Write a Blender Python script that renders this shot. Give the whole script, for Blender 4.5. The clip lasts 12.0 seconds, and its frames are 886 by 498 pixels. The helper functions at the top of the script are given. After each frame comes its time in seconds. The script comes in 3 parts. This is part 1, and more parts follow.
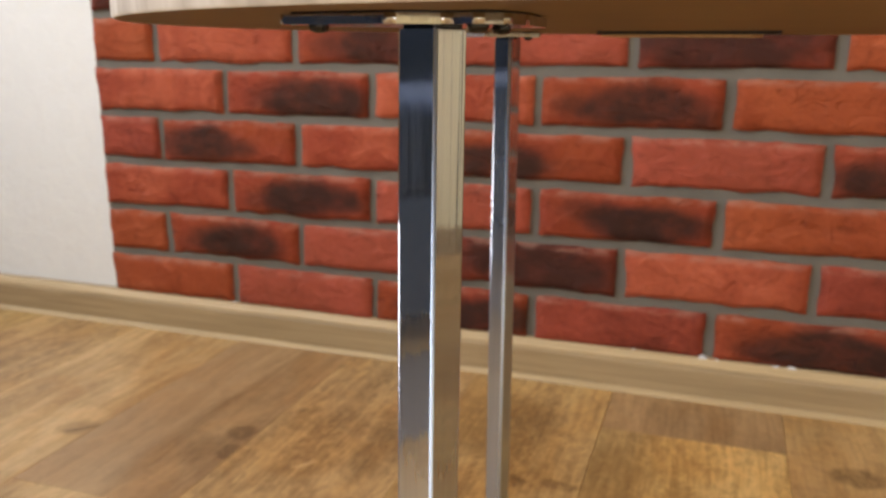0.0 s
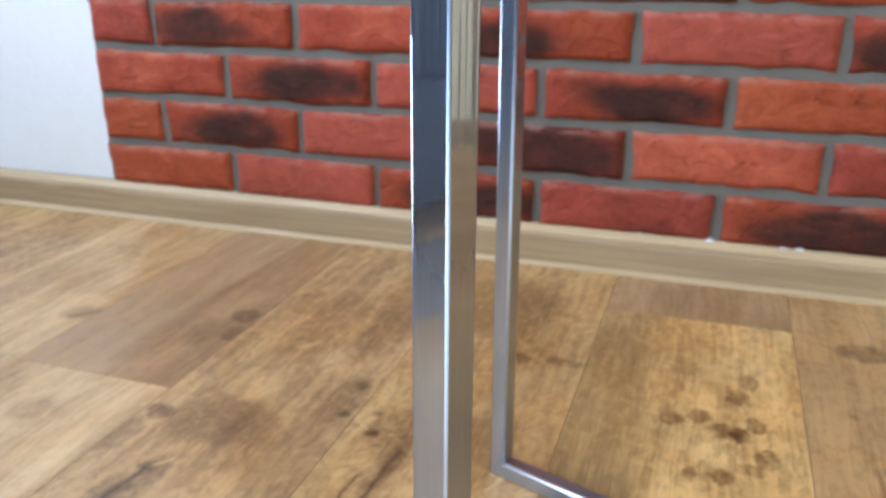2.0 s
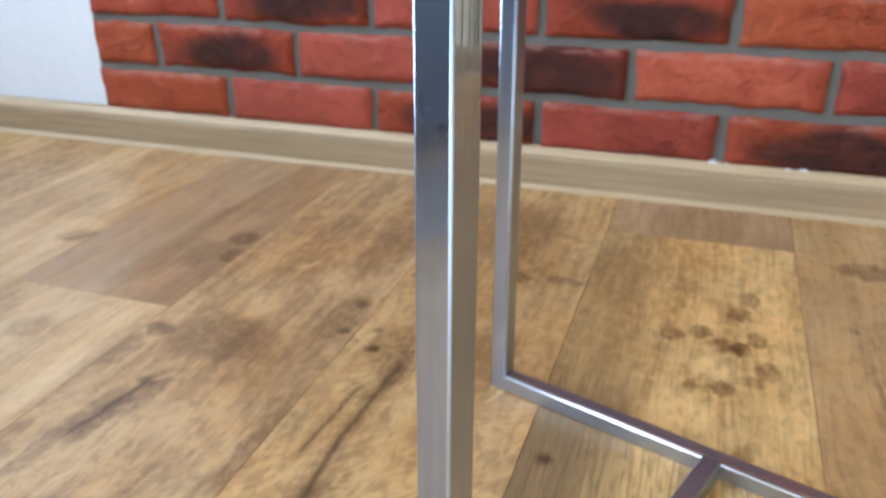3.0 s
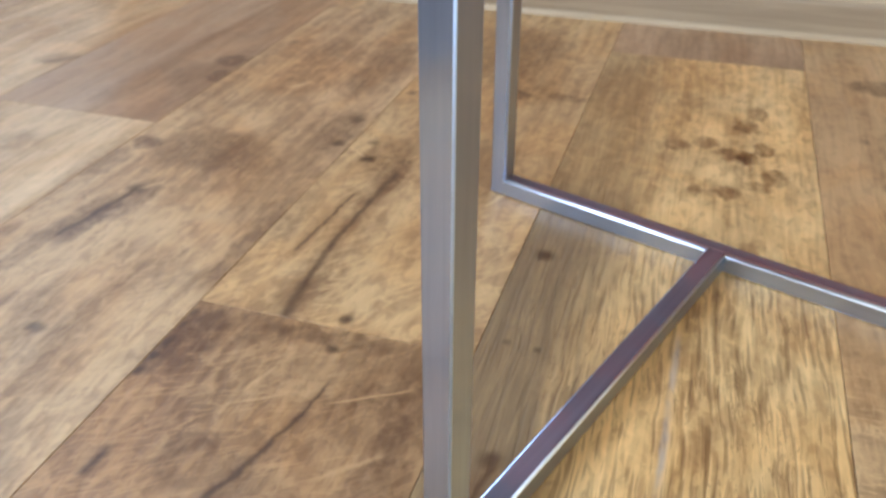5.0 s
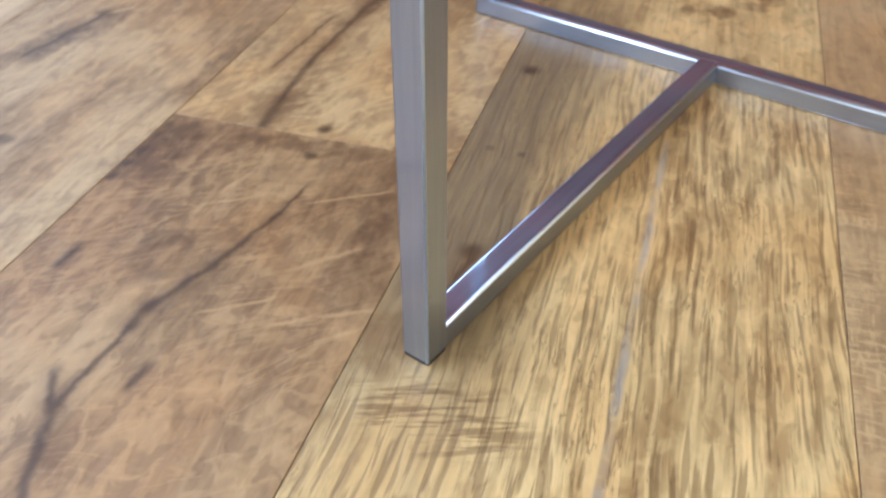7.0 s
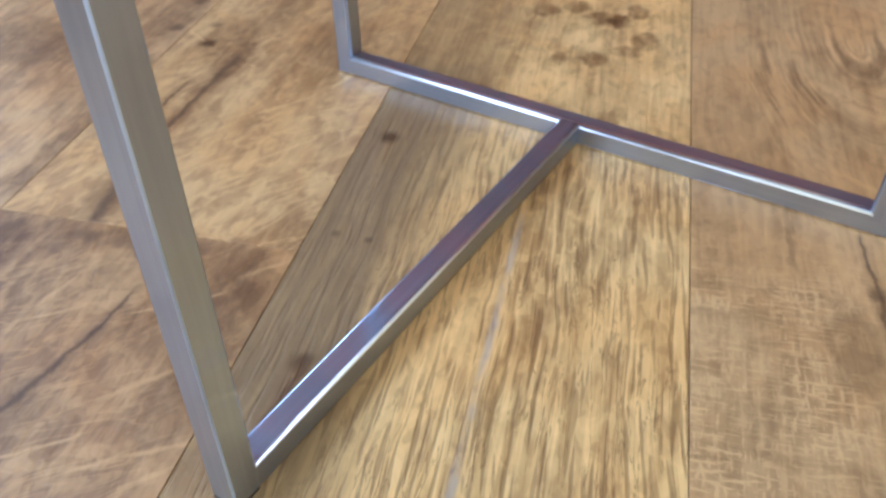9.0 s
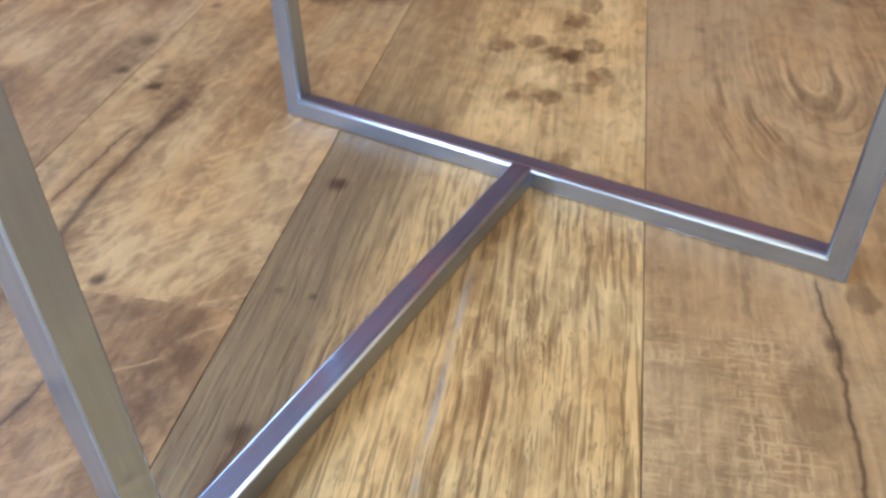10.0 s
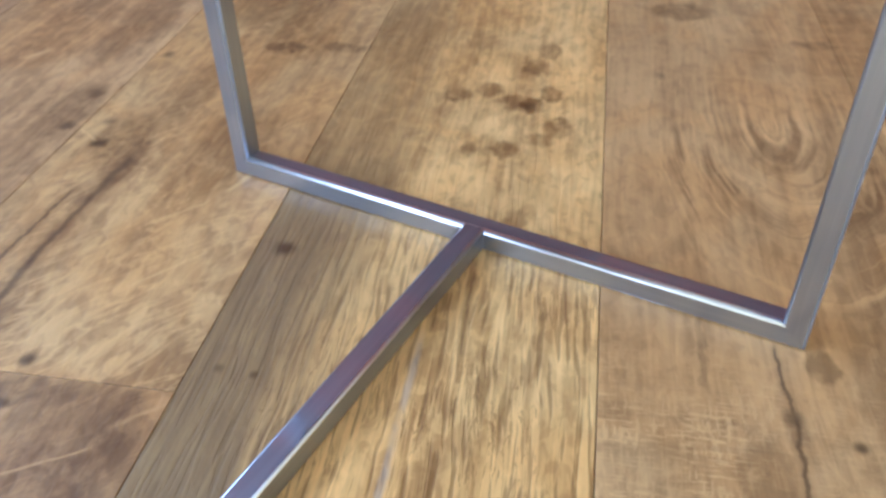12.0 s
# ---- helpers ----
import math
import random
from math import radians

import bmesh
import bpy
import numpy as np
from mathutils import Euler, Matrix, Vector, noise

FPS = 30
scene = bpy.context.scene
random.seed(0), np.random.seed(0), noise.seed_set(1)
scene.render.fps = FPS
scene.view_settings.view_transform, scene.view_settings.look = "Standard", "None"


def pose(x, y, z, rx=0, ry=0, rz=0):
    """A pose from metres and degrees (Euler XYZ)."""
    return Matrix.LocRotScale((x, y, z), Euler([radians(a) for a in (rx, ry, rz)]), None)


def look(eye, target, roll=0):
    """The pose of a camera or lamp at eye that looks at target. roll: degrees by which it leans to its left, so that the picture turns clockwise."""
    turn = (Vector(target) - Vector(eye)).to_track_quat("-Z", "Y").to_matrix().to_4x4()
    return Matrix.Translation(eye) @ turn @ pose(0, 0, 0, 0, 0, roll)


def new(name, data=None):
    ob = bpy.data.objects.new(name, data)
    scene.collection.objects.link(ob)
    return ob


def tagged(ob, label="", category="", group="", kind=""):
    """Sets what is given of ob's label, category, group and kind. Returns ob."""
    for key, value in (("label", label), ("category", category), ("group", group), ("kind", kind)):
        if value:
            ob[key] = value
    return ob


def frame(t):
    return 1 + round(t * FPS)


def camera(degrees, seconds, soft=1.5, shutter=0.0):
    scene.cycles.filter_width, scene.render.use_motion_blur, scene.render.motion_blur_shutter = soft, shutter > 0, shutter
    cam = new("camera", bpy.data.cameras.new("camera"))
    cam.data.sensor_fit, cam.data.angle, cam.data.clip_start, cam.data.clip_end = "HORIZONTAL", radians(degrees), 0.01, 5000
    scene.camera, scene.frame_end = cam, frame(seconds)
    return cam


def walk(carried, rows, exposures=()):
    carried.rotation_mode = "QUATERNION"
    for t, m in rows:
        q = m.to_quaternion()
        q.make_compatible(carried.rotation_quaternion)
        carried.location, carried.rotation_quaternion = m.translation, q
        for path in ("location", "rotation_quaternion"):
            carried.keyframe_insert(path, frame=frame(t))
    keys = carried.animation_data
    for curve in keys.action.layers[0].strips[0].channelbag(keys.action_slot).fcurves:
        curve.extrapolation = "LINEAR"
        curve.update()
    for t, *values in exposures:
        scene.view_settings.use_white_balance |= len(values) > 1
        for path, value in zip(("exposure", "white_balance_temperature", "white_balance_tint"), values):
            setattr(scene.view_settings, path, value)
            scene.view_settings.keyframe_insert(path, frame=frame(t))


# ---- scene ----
cam = camera(56.5, 12.0, soft=2.5)
cam.data.dof.use_dof = True
cam.data.dof.focus_distance = 0.30
cam.data.dof.aperture_fstop = 20.0
PATH = [
    (0, (-0.1921, 0.2062, 0.5035), (-0.8129, 2.0455, 0.0223), 0.35),
    (0.5, (-0.1941, 0.2096, 0.5051), (-0.8114, 2.0349, -0.0307), 0.15),
    (1, (-0.1960, 0.2101, 0.4892), (-0.8095, 2.0244, -0.0873), 0.10),
    (1.5, (-0.1979, 0.2125, 0.4725), (-0.8068, 2.0120, -0.1530), 0.01),
    (2, (-0.2000, 0.2138, 0.4598), (-0.8001, 1.9935, -0.2278), -0.06),
    (2.5, (-0.1994, 0.2136, 0.4467), (-0.7906, 1.9695, -0.3064), -0.15),
    (3, (-0.2016, 0.2134, 0.4308), (-0.7819, 1.9436, -0.3877), -0.20),
    (5, (-0.2026, 0.2042, 0.3594), (-0.7262, 1.8049, -0.7194), -0.24),
    (5.5, (-0.2022, 0.1969, 0.3392), (-0.7098, 1.7523, -0.8109), -0.12),
    (6, (-0.2026, 0.1908, 0.3212), (-0.6960, 1.7001, -0.8949), -0.16),
    (6.5, (-0.2013, 0.1840, 0.3066), (-0.6752, 1.6568, -0.9608), -0.09),
    (6.7, (-0.1967, 0.1801, 0.3002), (-0.6693, 1.6486, -0.9727), -0.25),
    (8.3, (-0.1524, 0.2351, 0.3115), (-0.5611, 1.7002, -0.9871), -1.33),
    (8.5, (-0.1480, 0.2427, 0.3189), (-0.5415, 1.7094, -0.9826), -1.30),
    (9, (-0.1359, 0.2607, 0.3254), (-0.5053, 1.7476, -0.9601), -1.32),
    (9.5, (-0.1296, 0.2786, 0.3293), (-0.4717, 1.7833, -0.9430), -1.24),
    (10, (-0.1225, 0.2920, 0.3333), (-0.4475, 1.8111, -0.9264), -1.44),
    (10.5, (-0.1185, 0.3023, 0.3361), (-0.4250, 1.8353, -0.9113), -1.24),
    (11, (-0.1129, 0.3114, 0.3395), (-0.4119, 1.8532, -0.8988), -1.35),
    (11.5, (-0.1100, 0.3202, 0.3424), (-0.4038, 1.8696, -0.8878), -1.38),
    (12, (-0.1078, 0.3289, 0.3455), (-0.3942, 1.8846, -0.8784), -1.38),
]
EXPOSURES = [(0, -0.36, 7700, 17), (0.5, -0.12, 7900, 17), (0.9, -0.10, 7150, 14), (1.5, 0.03, 5850, 11), (3, 0.00, 5560, 11), (5, -0.01, 5270, 13), (12, 0.03, 5020, 13)]
walk(cam, [(t, look(eye, target, roll)) for t, eye, target, roll in PATH], EXPOSURES)

# ---- world and lights ----
world = bpy.data.worlds.new("world")
world.use_nodes = True
scene.world = world
wn = world.node_tree.nodes
sky = wn.new("ShaderNodeTexSky")
sky.sky_type = "NISHITA"
sky.sun_disc = False
sky.sun_elevation = radians(35)
sky.sun_rotation = radians(200)
wn["Background"].inputs["Strength"].default_value = 0.12
world.node_tree.links.new(sky.outputs[0], wn["Background"].inputs["Color"])


def window_light(name, place, target, width, height, watts, colour):
    data = bpy.data.lights.new(name, "AREA")
    data.shape, data.size, data.size_y = "RECTANGLE", width, height
    data.energy, data.color = watts, colour
    ob = new(name, data)
    ob.matrix_world = look(place, target)
    return ob


# daylight through the window openings in the west and south walls
window_light("window_light", (-2.33, -0.425, 1.62), (0, -0.425, 1.2), 3.15, 1.35, 112, (0.84, 0.92, 1.0))
window_light("window_light", (0.40, -2.43, 1.19), (0.1, 0, 1.1), 0.66, 2.2, 28, (0.92, 0.96, 1.0))


# ---- materials ----
class Mat:
    """A node material with short helpers."""

    def __init__(self, name, rough=0.5, metal=0.0, spec=0.5):
        self.m = bpy.data.materials.new(name)
        self.m.use_nodes = True
        self.t = self.m.node_tree
        self.b = self.t.nodes["Principled BSDF"]
        self.b.inputs["Roughness"].default_value = rough
        self.b.inputs["Metallic"].default_value = metal
        self.b.inputs["Specular IOR Level"].default_value = spec

    def put(self, value, socket):
        if isinstance(value, (int, float)):
            socket.default_value = value
        elif isinstance(value, tuple):
            socket.default_value = (*value, 1) if len(value) == 3 and socket.type == "RGBA" else value
        else:
            self.t.links.new(value, socket)

    def node(self, kind, **inputs):
        n = self.t.nodes.new(kind)
        for key, value in inputs.items():
            self.put(value, n.inputs[key.replace("_", " ")])
        return n

    def coords(self, kind="Object"):
        return self.t.nodes.new("ShaderNodeTexCoord").outputs[kind]

    def position(self):
        return self.t.nodes.new("ShaderNodeNewGeometry").outputs["Position"]

    def random(self):
        return self.t.nodes.new("ShaderNodeObjectInfo").outputs["Random"]

    def mapped(self, vec, scale=(1, 1, 1), loc=(0, 0, 0), rot=(0, 0, 0)):
        return self.node("ShaderNodeMapping", Vector=vec, Location=loc, Rotation=rot, Scale=scale).outputs[0]

    def shifted(self, vec, amount, way=(7.3, 3.1, 5.7)):
        s = self.t.nodes.new("ShaderNodeVectorMath")
        s.operation = "SCALE"
        s.inputs[0].default_value = way
        self.put(amount, s.inputs["Scale"])
        a = self.t.nodes.new("ShaderNodeVectorMath")
        self.put(vec, a.inputs[0])
        self.t.links.new(s.outputs[0], a.inputs[1])
        return a.outputs[0]

    def noise(self, vec, scale=5.0, detail=4.0, rough=0.55, distort=0.0):
        return self.node("ShaderNodeTexNoise", Vector=vec, Scale=scale, Detail=detail, Roughness=rough, Distortion=distort).outputs[0]

    def ramp(self, value, a, b, c=0.0, d=1.0, smooth=True):
        n = self.t.nodes.new("ShaderNodeMapRange")
        n.interpolation_type = "SMOOTHSTEP" if smooth else "LINEAR"
        for key, v in (("Value", value), ("From Min", a), ("From Max", b), ("To Min", c), ("To Max", d)):
            self.put(v, n.inputs[key])
        return n.outputs[0]

    def math(self, op, a, b=0.0):
        n = self.t.nodes.new("ShaderNodeMath")
        n.operation = op
        self.put(a, n.inputs[0])
        self.put(b, n.inputs[1])
        return n.outputs[0]

    def mix(self, factor, a, b, blend="MIX"):
        n = self.t.nodes.new("ShaderNodeMix")
        n.data_type, n.blend_type = "RGBA", blend
        self.put(factor, n.inputs[0])
        self.put(a, n.inputs[6])
        self.put(b, n.inputs[7])
        return n.outputs[2]

    def blob(self, vec, centre, size):
        """1 at the centre of an ellipse, falling to 0 at its rim."""
        v = self.mapped(vec, (1 / size[0], 1 / size[1], 1 / size[2]), tuple(-c / s for c, s in zip(centre, size)))
        n = self.t.nodes.new("ShaderNodeVectorMath")
        n.operation = "LENGTH"
        self.put(v, n.inputs[0])
        return self.ramp(n.outputs["Value"], 1.0, 0.15)

    def colour(self, value):
        self.put(value, self.b.inputs["Base Color"])

    def gloss(self, value):
        self.put(value, self.b.inputs["Roughness"])

    def bump(self, *layers):
        """Layers of (height, strength, distance in metres)."""
        last = None
        for height, strength, distance in layers:
            n = self.node("ShaderNodeBump", Height=height, Strength=strength, Distance=distance)
            if last is not None:
                self.t.links.new(last, n.inputs["Normal"])
            last = n.outputs[0]
        self.t.links.new(last, self.b.inputs["Normal"])


def oak(name, dark, mid, light, seed, grain=0.4, checks=0.0, flecks=0.3, rays=0.3, blotch=0.3, patches=0.26, tilt=0.65, side=None, arches=0.0, knots=(), cracks=(), spots=(), bars=(), scratches=(), veins=(), clear=()):
    """Printed oak plank with the grain along y. knots and spots (x, y, rx, ry, strength), cracks and veins
    (x0, y0, x1, y1, half width), bars and clear, paler places (x, y, rx, ry, strength) lie at places of their own on
    the floor."""
    m = Mat(name, 0.38, 0.0, 0.5)
    fixed = m.position()
    pos = m.shifted(fixed, m.random(), (0.9, 5.3, 0.0))
    xyz = m.node("ShaderNodeSeparateXYZ", Vector=fixed)
    fx, fy = xyz.outputs[0], xyz.outputs[1]
    pale = tuple(min(1, v * 1.22) for v in light)
    deep = tuple(v * 0.60 for v in dark)

    def moved(vec, scale, amount, detail=2.0):
        n = m.node("ShaderNodeTexNoise", Vector=m.mapped(fixed, scale, (seed, seed * 2, 0)), Scale=1.0, Detail=detail)
        w = m.t.nodes.new("ShaderNodeVectorMath")
        w.operation = "MULTIPLY_ADD"
        m.put(n.outputs["Color"], w.inputs[0])
        w.inputs[1].default_value = amount
        m.put(vec, w.inputs[2])
        return m.mapped(w.outputs[0], (1, 1, 1), tuple(-a / 2 for a in amount))

    def ridge(value, width):
        return m.ramp(m.math("ABSOLUTE", m.math("SUBTRACT", value, 0.5)), width, width * 0.15)

    def lay(c, mask, amount, colour):
        return m.mix(m.math("MULTIPLY", mask, amount), c, colour)

    relief = m.noise(m.mapped(fixed, (150, 60, 1), (seed, 40, 0), (0, 0, 0.35)), 1.0, 2, 0.5, 0.8)
    flow = moved(moved(pos, (5.0, 2.0, 1), (0.050, 0.10, 0)), (30, 10, 1), (0.005, 0.02, 0))
    broad = m.noise(m.mapped(flow, (9, 1.3, 1), (seed, 0, 0)), 1.0, 3, 0.5, 0.4)
    cloud = m.noise(m.mapped(fixed, (8, 5, 1), (seed * 3, 2, 0)), 1.0, 4, 0.55, 0.9)
    streak = m.noise(m.mapped(flow, (42, 3.2, 1), (0, seed, 0)), 1.0, 5, 0.6, 0.7)
    fibre = m.noise(m.mapped(flow, (210, 11, 1), (seed, 1, 0)), 1.0, 2, 0.5, 0.3)
    where = m.noise(m.mapped(fixed, (12, 7, 1), (4, seed, 0)), 1.0, 3, 0.55)
    crumb = m.noise(m.mapped(moved(fixed, (40, 30, 1), (0.014, 0.014, 0)), (100, 52, 1), (seed, 15, 0), (0, 0, 0.3)), 1.0, 2.5, 0.55, 0.5)
    mottle = m.noise(m.mapped(flow, (27, 8, 1), (seed, 8, 0)), 1.0, 4, 0.58, 1.2)
    c = m.mix(m.ramp(broad, 0.36, 0.62), mid, light)
    c = lay(c, m.ramp(cloud, 0.47, 0.64), blotch, dark)
    c = lay(c, m.ramp(mottle, 0.50, 0.64), patches, dark)
    c = lay(c, m.ramp(mottle, 0.48, 0.36), patches, pale)
    c = lay(c, m.ramp(streak, 0.50, 0.63), grain, dark)
    c = lay(c, m.ramp(streak, 0.48, 0.36), grain * 0.8, pale)
    c = lay(c, m.ramp(fibre, 0.51, 0.64), 0.20, dark)
    c = lay(c, m.ramp(fibre, 0.48, 0.35), 0.18, pale)
    if arches:
        # nested arches of a plain-sawn board, closed towards the near end
        at = m.node("ShaderNodeSeparateXYZ", Vector=moved(moved(fixed, (7, 4, 1), (0.045, 0.16, 0)), (40, 22, 1), (0.007, 0.02, 0), 3.0))
        ay = m.math("SUBTRACT", at.outputs[1], 0.975)
        ay = m.math("ADD", m.math("MULTIPLY", m.math("MINIMUM", ay, 0.0), 0.40), m.math("MULTIPLY", ay, 0.03))
        ax = m.math("SUBTRACT", at.outputs[0], 0.062)
        far = m.math("SQRT", m.math("ADD", m.math("MULTIPLY", ax, ax), m.math("MULTIPLY", ay, ay)))
        turn = m.noise(m.node("ShaderNodeCombineXYZ", X=m.math("MULTIPLY", far, 150.0), Y=m.math("MULTIPLY", fy, 5.0), Z=seed).outputs[0], 1.0, 3, 0.6)
        zone = m.math("MULTIPLY", m.ramp(fy, 0.70, 0.80), m.ramp(fy, 1.10, 0.94))
        zone = m.math("MULTIPLY", zone, m.ramp(far, 0.130, 0.085))
        zone = m.math("MULTIPLY", zone, m.ramp(where, 0.34, 0.54, 0.35, 1.0))
        c = lay(c, m.math("MULTIPLY", m.ramp(turn, 0.51, 0.62), zone), arches * 1.5, pale)
        c = lay(c, m.math("MULTIPLY", m.ramp(turn, 0.48, 0.36), zone), arches, dark)
    soft = moved(fixed, (14, 9, 1), (0.06, 0.09, 0), 4.0)
    for x, y, rx, ry, strength in clear:
        v = m.ramp(m.blob(soft, (x, y, 0), (rx, ry, 1)), 0.05, 0.75)
        c = lay(c, m.math("MULTIPLY", v, m.ramp(mottle, 0.62, 0.40, 0.45, 1.0)), strength, pale)
    # rays: short pale curls across the grain
    curl = m.mapped(moved(fixed, (9, 7, 1), (0.05, 0.05, 0)), (1, 1, 1), (0, 0, 0), (0, 0, -tilt))
    ray = m.noise(m.mapped(curl, (19, 70, 1), (seed, 3, 0)), 1.0, 3, 0.55, 0.6)
    c = lay(c, m.math("MULTIPLY", ridge(ray, 0.050), m.math("MAXIMUM", m.ramp(where, 0.44, 0.60), m.ramp(fy, 0.80, 0.68))), rays, pale)
    c = lay(c, m.math("MULTIPLY", ridge(m.noise(m.mapped(curl, (13, 70, 1), (3, seed, 0)), 1.0, 2, 0.45, 0.2), 0.05), m.ramp(where, 0.56, 0.40)), rays * 0.45, dark)
    c = lay(c, m.ramp(crumb, 0.52, 0.64), flecks * 1.15, pale)
    c = lay(c, m.ramp(crumb, 0.48, 0.36), flecks * 1.1, dark)
    if checks:
        # fine drying checks on the near half of the board
        near = m.ramp(fy, 0.86, 0.70, 0.12, 1.0)
        lean = m.mapped(moved(fixed, (16, 9, 1), (0.010, 0.02, 0)), (1, 1, 1), (0, 0, 0), (0, 0, -0.03))
        split = m.noise(m.mapped(lean, (155, 11, 1), (seed, 12, 0)), 1.0, 4, 0.6, 0.5)
        pore = m.noise(m.mapped(lean, (310, 16, 1), (seed, 17, 0)), 1.0, 2, 0.5, 0.4)
        strand = m.noise(m.mapped(lean, (170, 9, 1), (3, seed, 0)), 1.0, 2, 0.5, 0.3)
        relief = m.math("SUBTRACT", 1.0, m.ramp(pore, 0.50, 0.64))
        c = lay(c, m.math("MULTIPLY", m.ramp(strand, 0.51, 0.62), near), checks * 0.70, pale)
        c = lay(c, m.math("MULTIPLY", m.ramp(pore, 0.53, 0.61), near), checks * 0.62, deep)
        c = lay(c, m.math("MULTIPLY", m.math("MULTIPLY", ridge(split, 0.018), near), m.ramp(where, 0.42, 0.58, 0.10, 1.0)), checks * 0.75, deep)
    tan = m.noise(m.mapped(fixed, (10, 6, 1), (seed, 6, 0)), 1.0, 3, 0.55, 0.8)
    c = m.mix(m.math("MULTIPLY", m.ramp(tan, 0.40, 0.64), 0.55), c, (1.0, 0.86, 0.68), "MULTIPLY")
    if side:
        x, width, amount, tone = side
        edge = m.math("ADD", fx, m.math("MULTIPLY", m.math("SUBTRACT", streak, 0.5), 0.07))
        held = m.math("MULTIPLY", m.ramp(fibre, 0.30, 0.62, 0.86, 1.0), m.math("MULTIPLY", m.ramp(fy, 0.36, 0.52, 0.25, amount), m.ramp(fy, 0.80, 0.92, 1.0, 0.50)))
        c = m.mix(m.math("MULTIPLY", m.ramp(edge, x + width, x), held), c, tone)
    if arches:
        # cross-sawn weave on the near end of the board
        long = m.ramp(m.noise(m.mapped(fixed, (340, 62, 1), (seed, 0, 0)), 1.0, 3, 0.6), 0.50, 0.62)
        wide = m.ramp(m.noise(m.mapped(fixed, (80, 380, 1), (0, seed, 0)), 1.0, 3, 0.6), 0.50, 0.62)
        patch = m.ramp(m.noise(m.mapped(fixed, (15, 13, 1), (seed, 7, 0)), 1.0, 3, 0.6), 0.36, 0.58, 0.30, 1.0)
        sawn = m.math("MULTIPLY", m.math("MULTIPLY", m.ramp(fy, 0.74, 0.62), m.ramp(fx, 0.030, -0.025, 0.35, 1.0)), patch)
        c = lay(c, m.math("MULTIPLY", m.math("MAXIMUM", long, wide), sawn), 0.70, pale)
        c = lay(c, m.math("MULTIPLY", m.ramp(m.noise(m.mapped(fixed, (9, 120, 1), (seed, 21, 0)), 1.0, 2, 0.5), 0.52, 0.66), sawn), 0.28, dark)
        haze = m.ramp(m.noise(m.mapped(fixed, (14, 90, 1), (seed, 31, 0)), 1.0, 3, 0.5), 0.45, 0.65)
        c = lay(c, m.math("MULTIPLY", haze, m.ramp(fy, 0.96, 1.06)), 0.30, light)
    rag = moved(fixed, (80, 62, 1), (0.017, 0.022, 0), 5.0)
    speck = m.noise(m.mapped(fixed, (90, 60, 1), (seed, 5, 0)), 1.0, 3, 0.6, 0.4)
    for x, y, rx, ry, strength in spots:
        v = m.math("MULTIPLY", m.ramp(m.blob(rag, (x, y, 0), (rx * 1.2, ry * 1.2, 1)), 0.05, 0.65), m.ramp(speck, 0.36, 0.58, 0.50, 1.0))
        c = lay(c, v, strength, tuple(v * 0.80 for v in dark))
    for x, y, rx, ry, strength in bars:
        v = m.ramp(m.noise(m.mapped(m.mapped(fixed, (1, 1, 1), (0, 0, 0), (0, 0, -0.32)), (26, 230, 1), (seed, 9, 0)), 1.0, 3, 0.6), 0.47, 0.58)
        c = lay(c, m.math("MULTIPLY", m.ramp(m.blob(rag, (x, y, 0), (rx, ry, 1)), 0.0, 0.6), v), strength, tuple(v * 0.7 for v in dark))
    tight = moved(fixed, (80, 62, 1), (0.007, 0.009, 0), 4.0)
    for x, y, rx, ry, strength in knots:
        core = m.blob(tight if rx > 0.0065 else fixed, (x, y, 0), (rx, ry, 1))
        c = lay(c, core, strength * 0.9, tuple(v * 0.30 for v in dark))
    wiggle = m.math("MULTIPLY", m.math("SUBTRACT", m.noise(fixed, 75, 3, 0.55), 0.5), 0.0065)

    def line(x0, y0, x1, y1, width):
        along = m.ramp(fy, y0, y1, x0, x1, False)
        away = m.math("ABSOLUTE", m.math("ADD", m.math("SUBTRACT", fx, along), wiggle))
        ends = m.math("MULTIPLY", m.ramp(fy, y0 - 0.004, y0 + 0.004), m.ramp(fy, y1 + 0.010, y1 - 0.004))
        return m.math("MULTIPLY", m.ramp(away, width, width * 0.05), ends)

    for crack in cracks:
        c = lay(c, line(*crack[:4], crack[4] * 3.2), 0.34, dark)
        c = lay(c, line(*crack), 0.72, tuple(v * 0.42 for v in dark))
    for vein in veins:
        c = lay(c, m.math("MULTIPLY", line(*vein), m.ramp(speck, 0.30, 0.55, 0.5, 1.0)), 0.68, pale)
    for x, y0, y1, width in scratches:
        away = m.math("ABSOLUTE", m.math("ADD", m.math("SUBTRACT", fx, x), m.math("MULTIPLY", wiggle, 0.5)))
        ends = m.math("MULTIPLY", m.ramp(fy, y0 - 0.02, y0 + 0.02), m.ramp(fy, y1 + 0.02, y1 - 0.02))
        worn = m.ramp(m.noise(m.mapped(fixed, (40, 22, 1)), 1.0, 2), 0.40, 0.58, 0.25, 1.0)
        c = lay(c, m.math("MULTIPLY", m.ramp(away, width, width * 0.2), m.math("MULTIPLY", ends, worn)), 0.55, (0.34, 0.325, 0.305))
    m.colour(c)
    m.gloss(m.ramp(streak, 0.3, 0.75, 0.38, 0.52))
    m.bump((streak, 0.12, 0.002), (fibre, 0.18, 0.0007), (crumb, 0.45, 0.0012), (relief, 0.40, 0.0008))
    return m.m


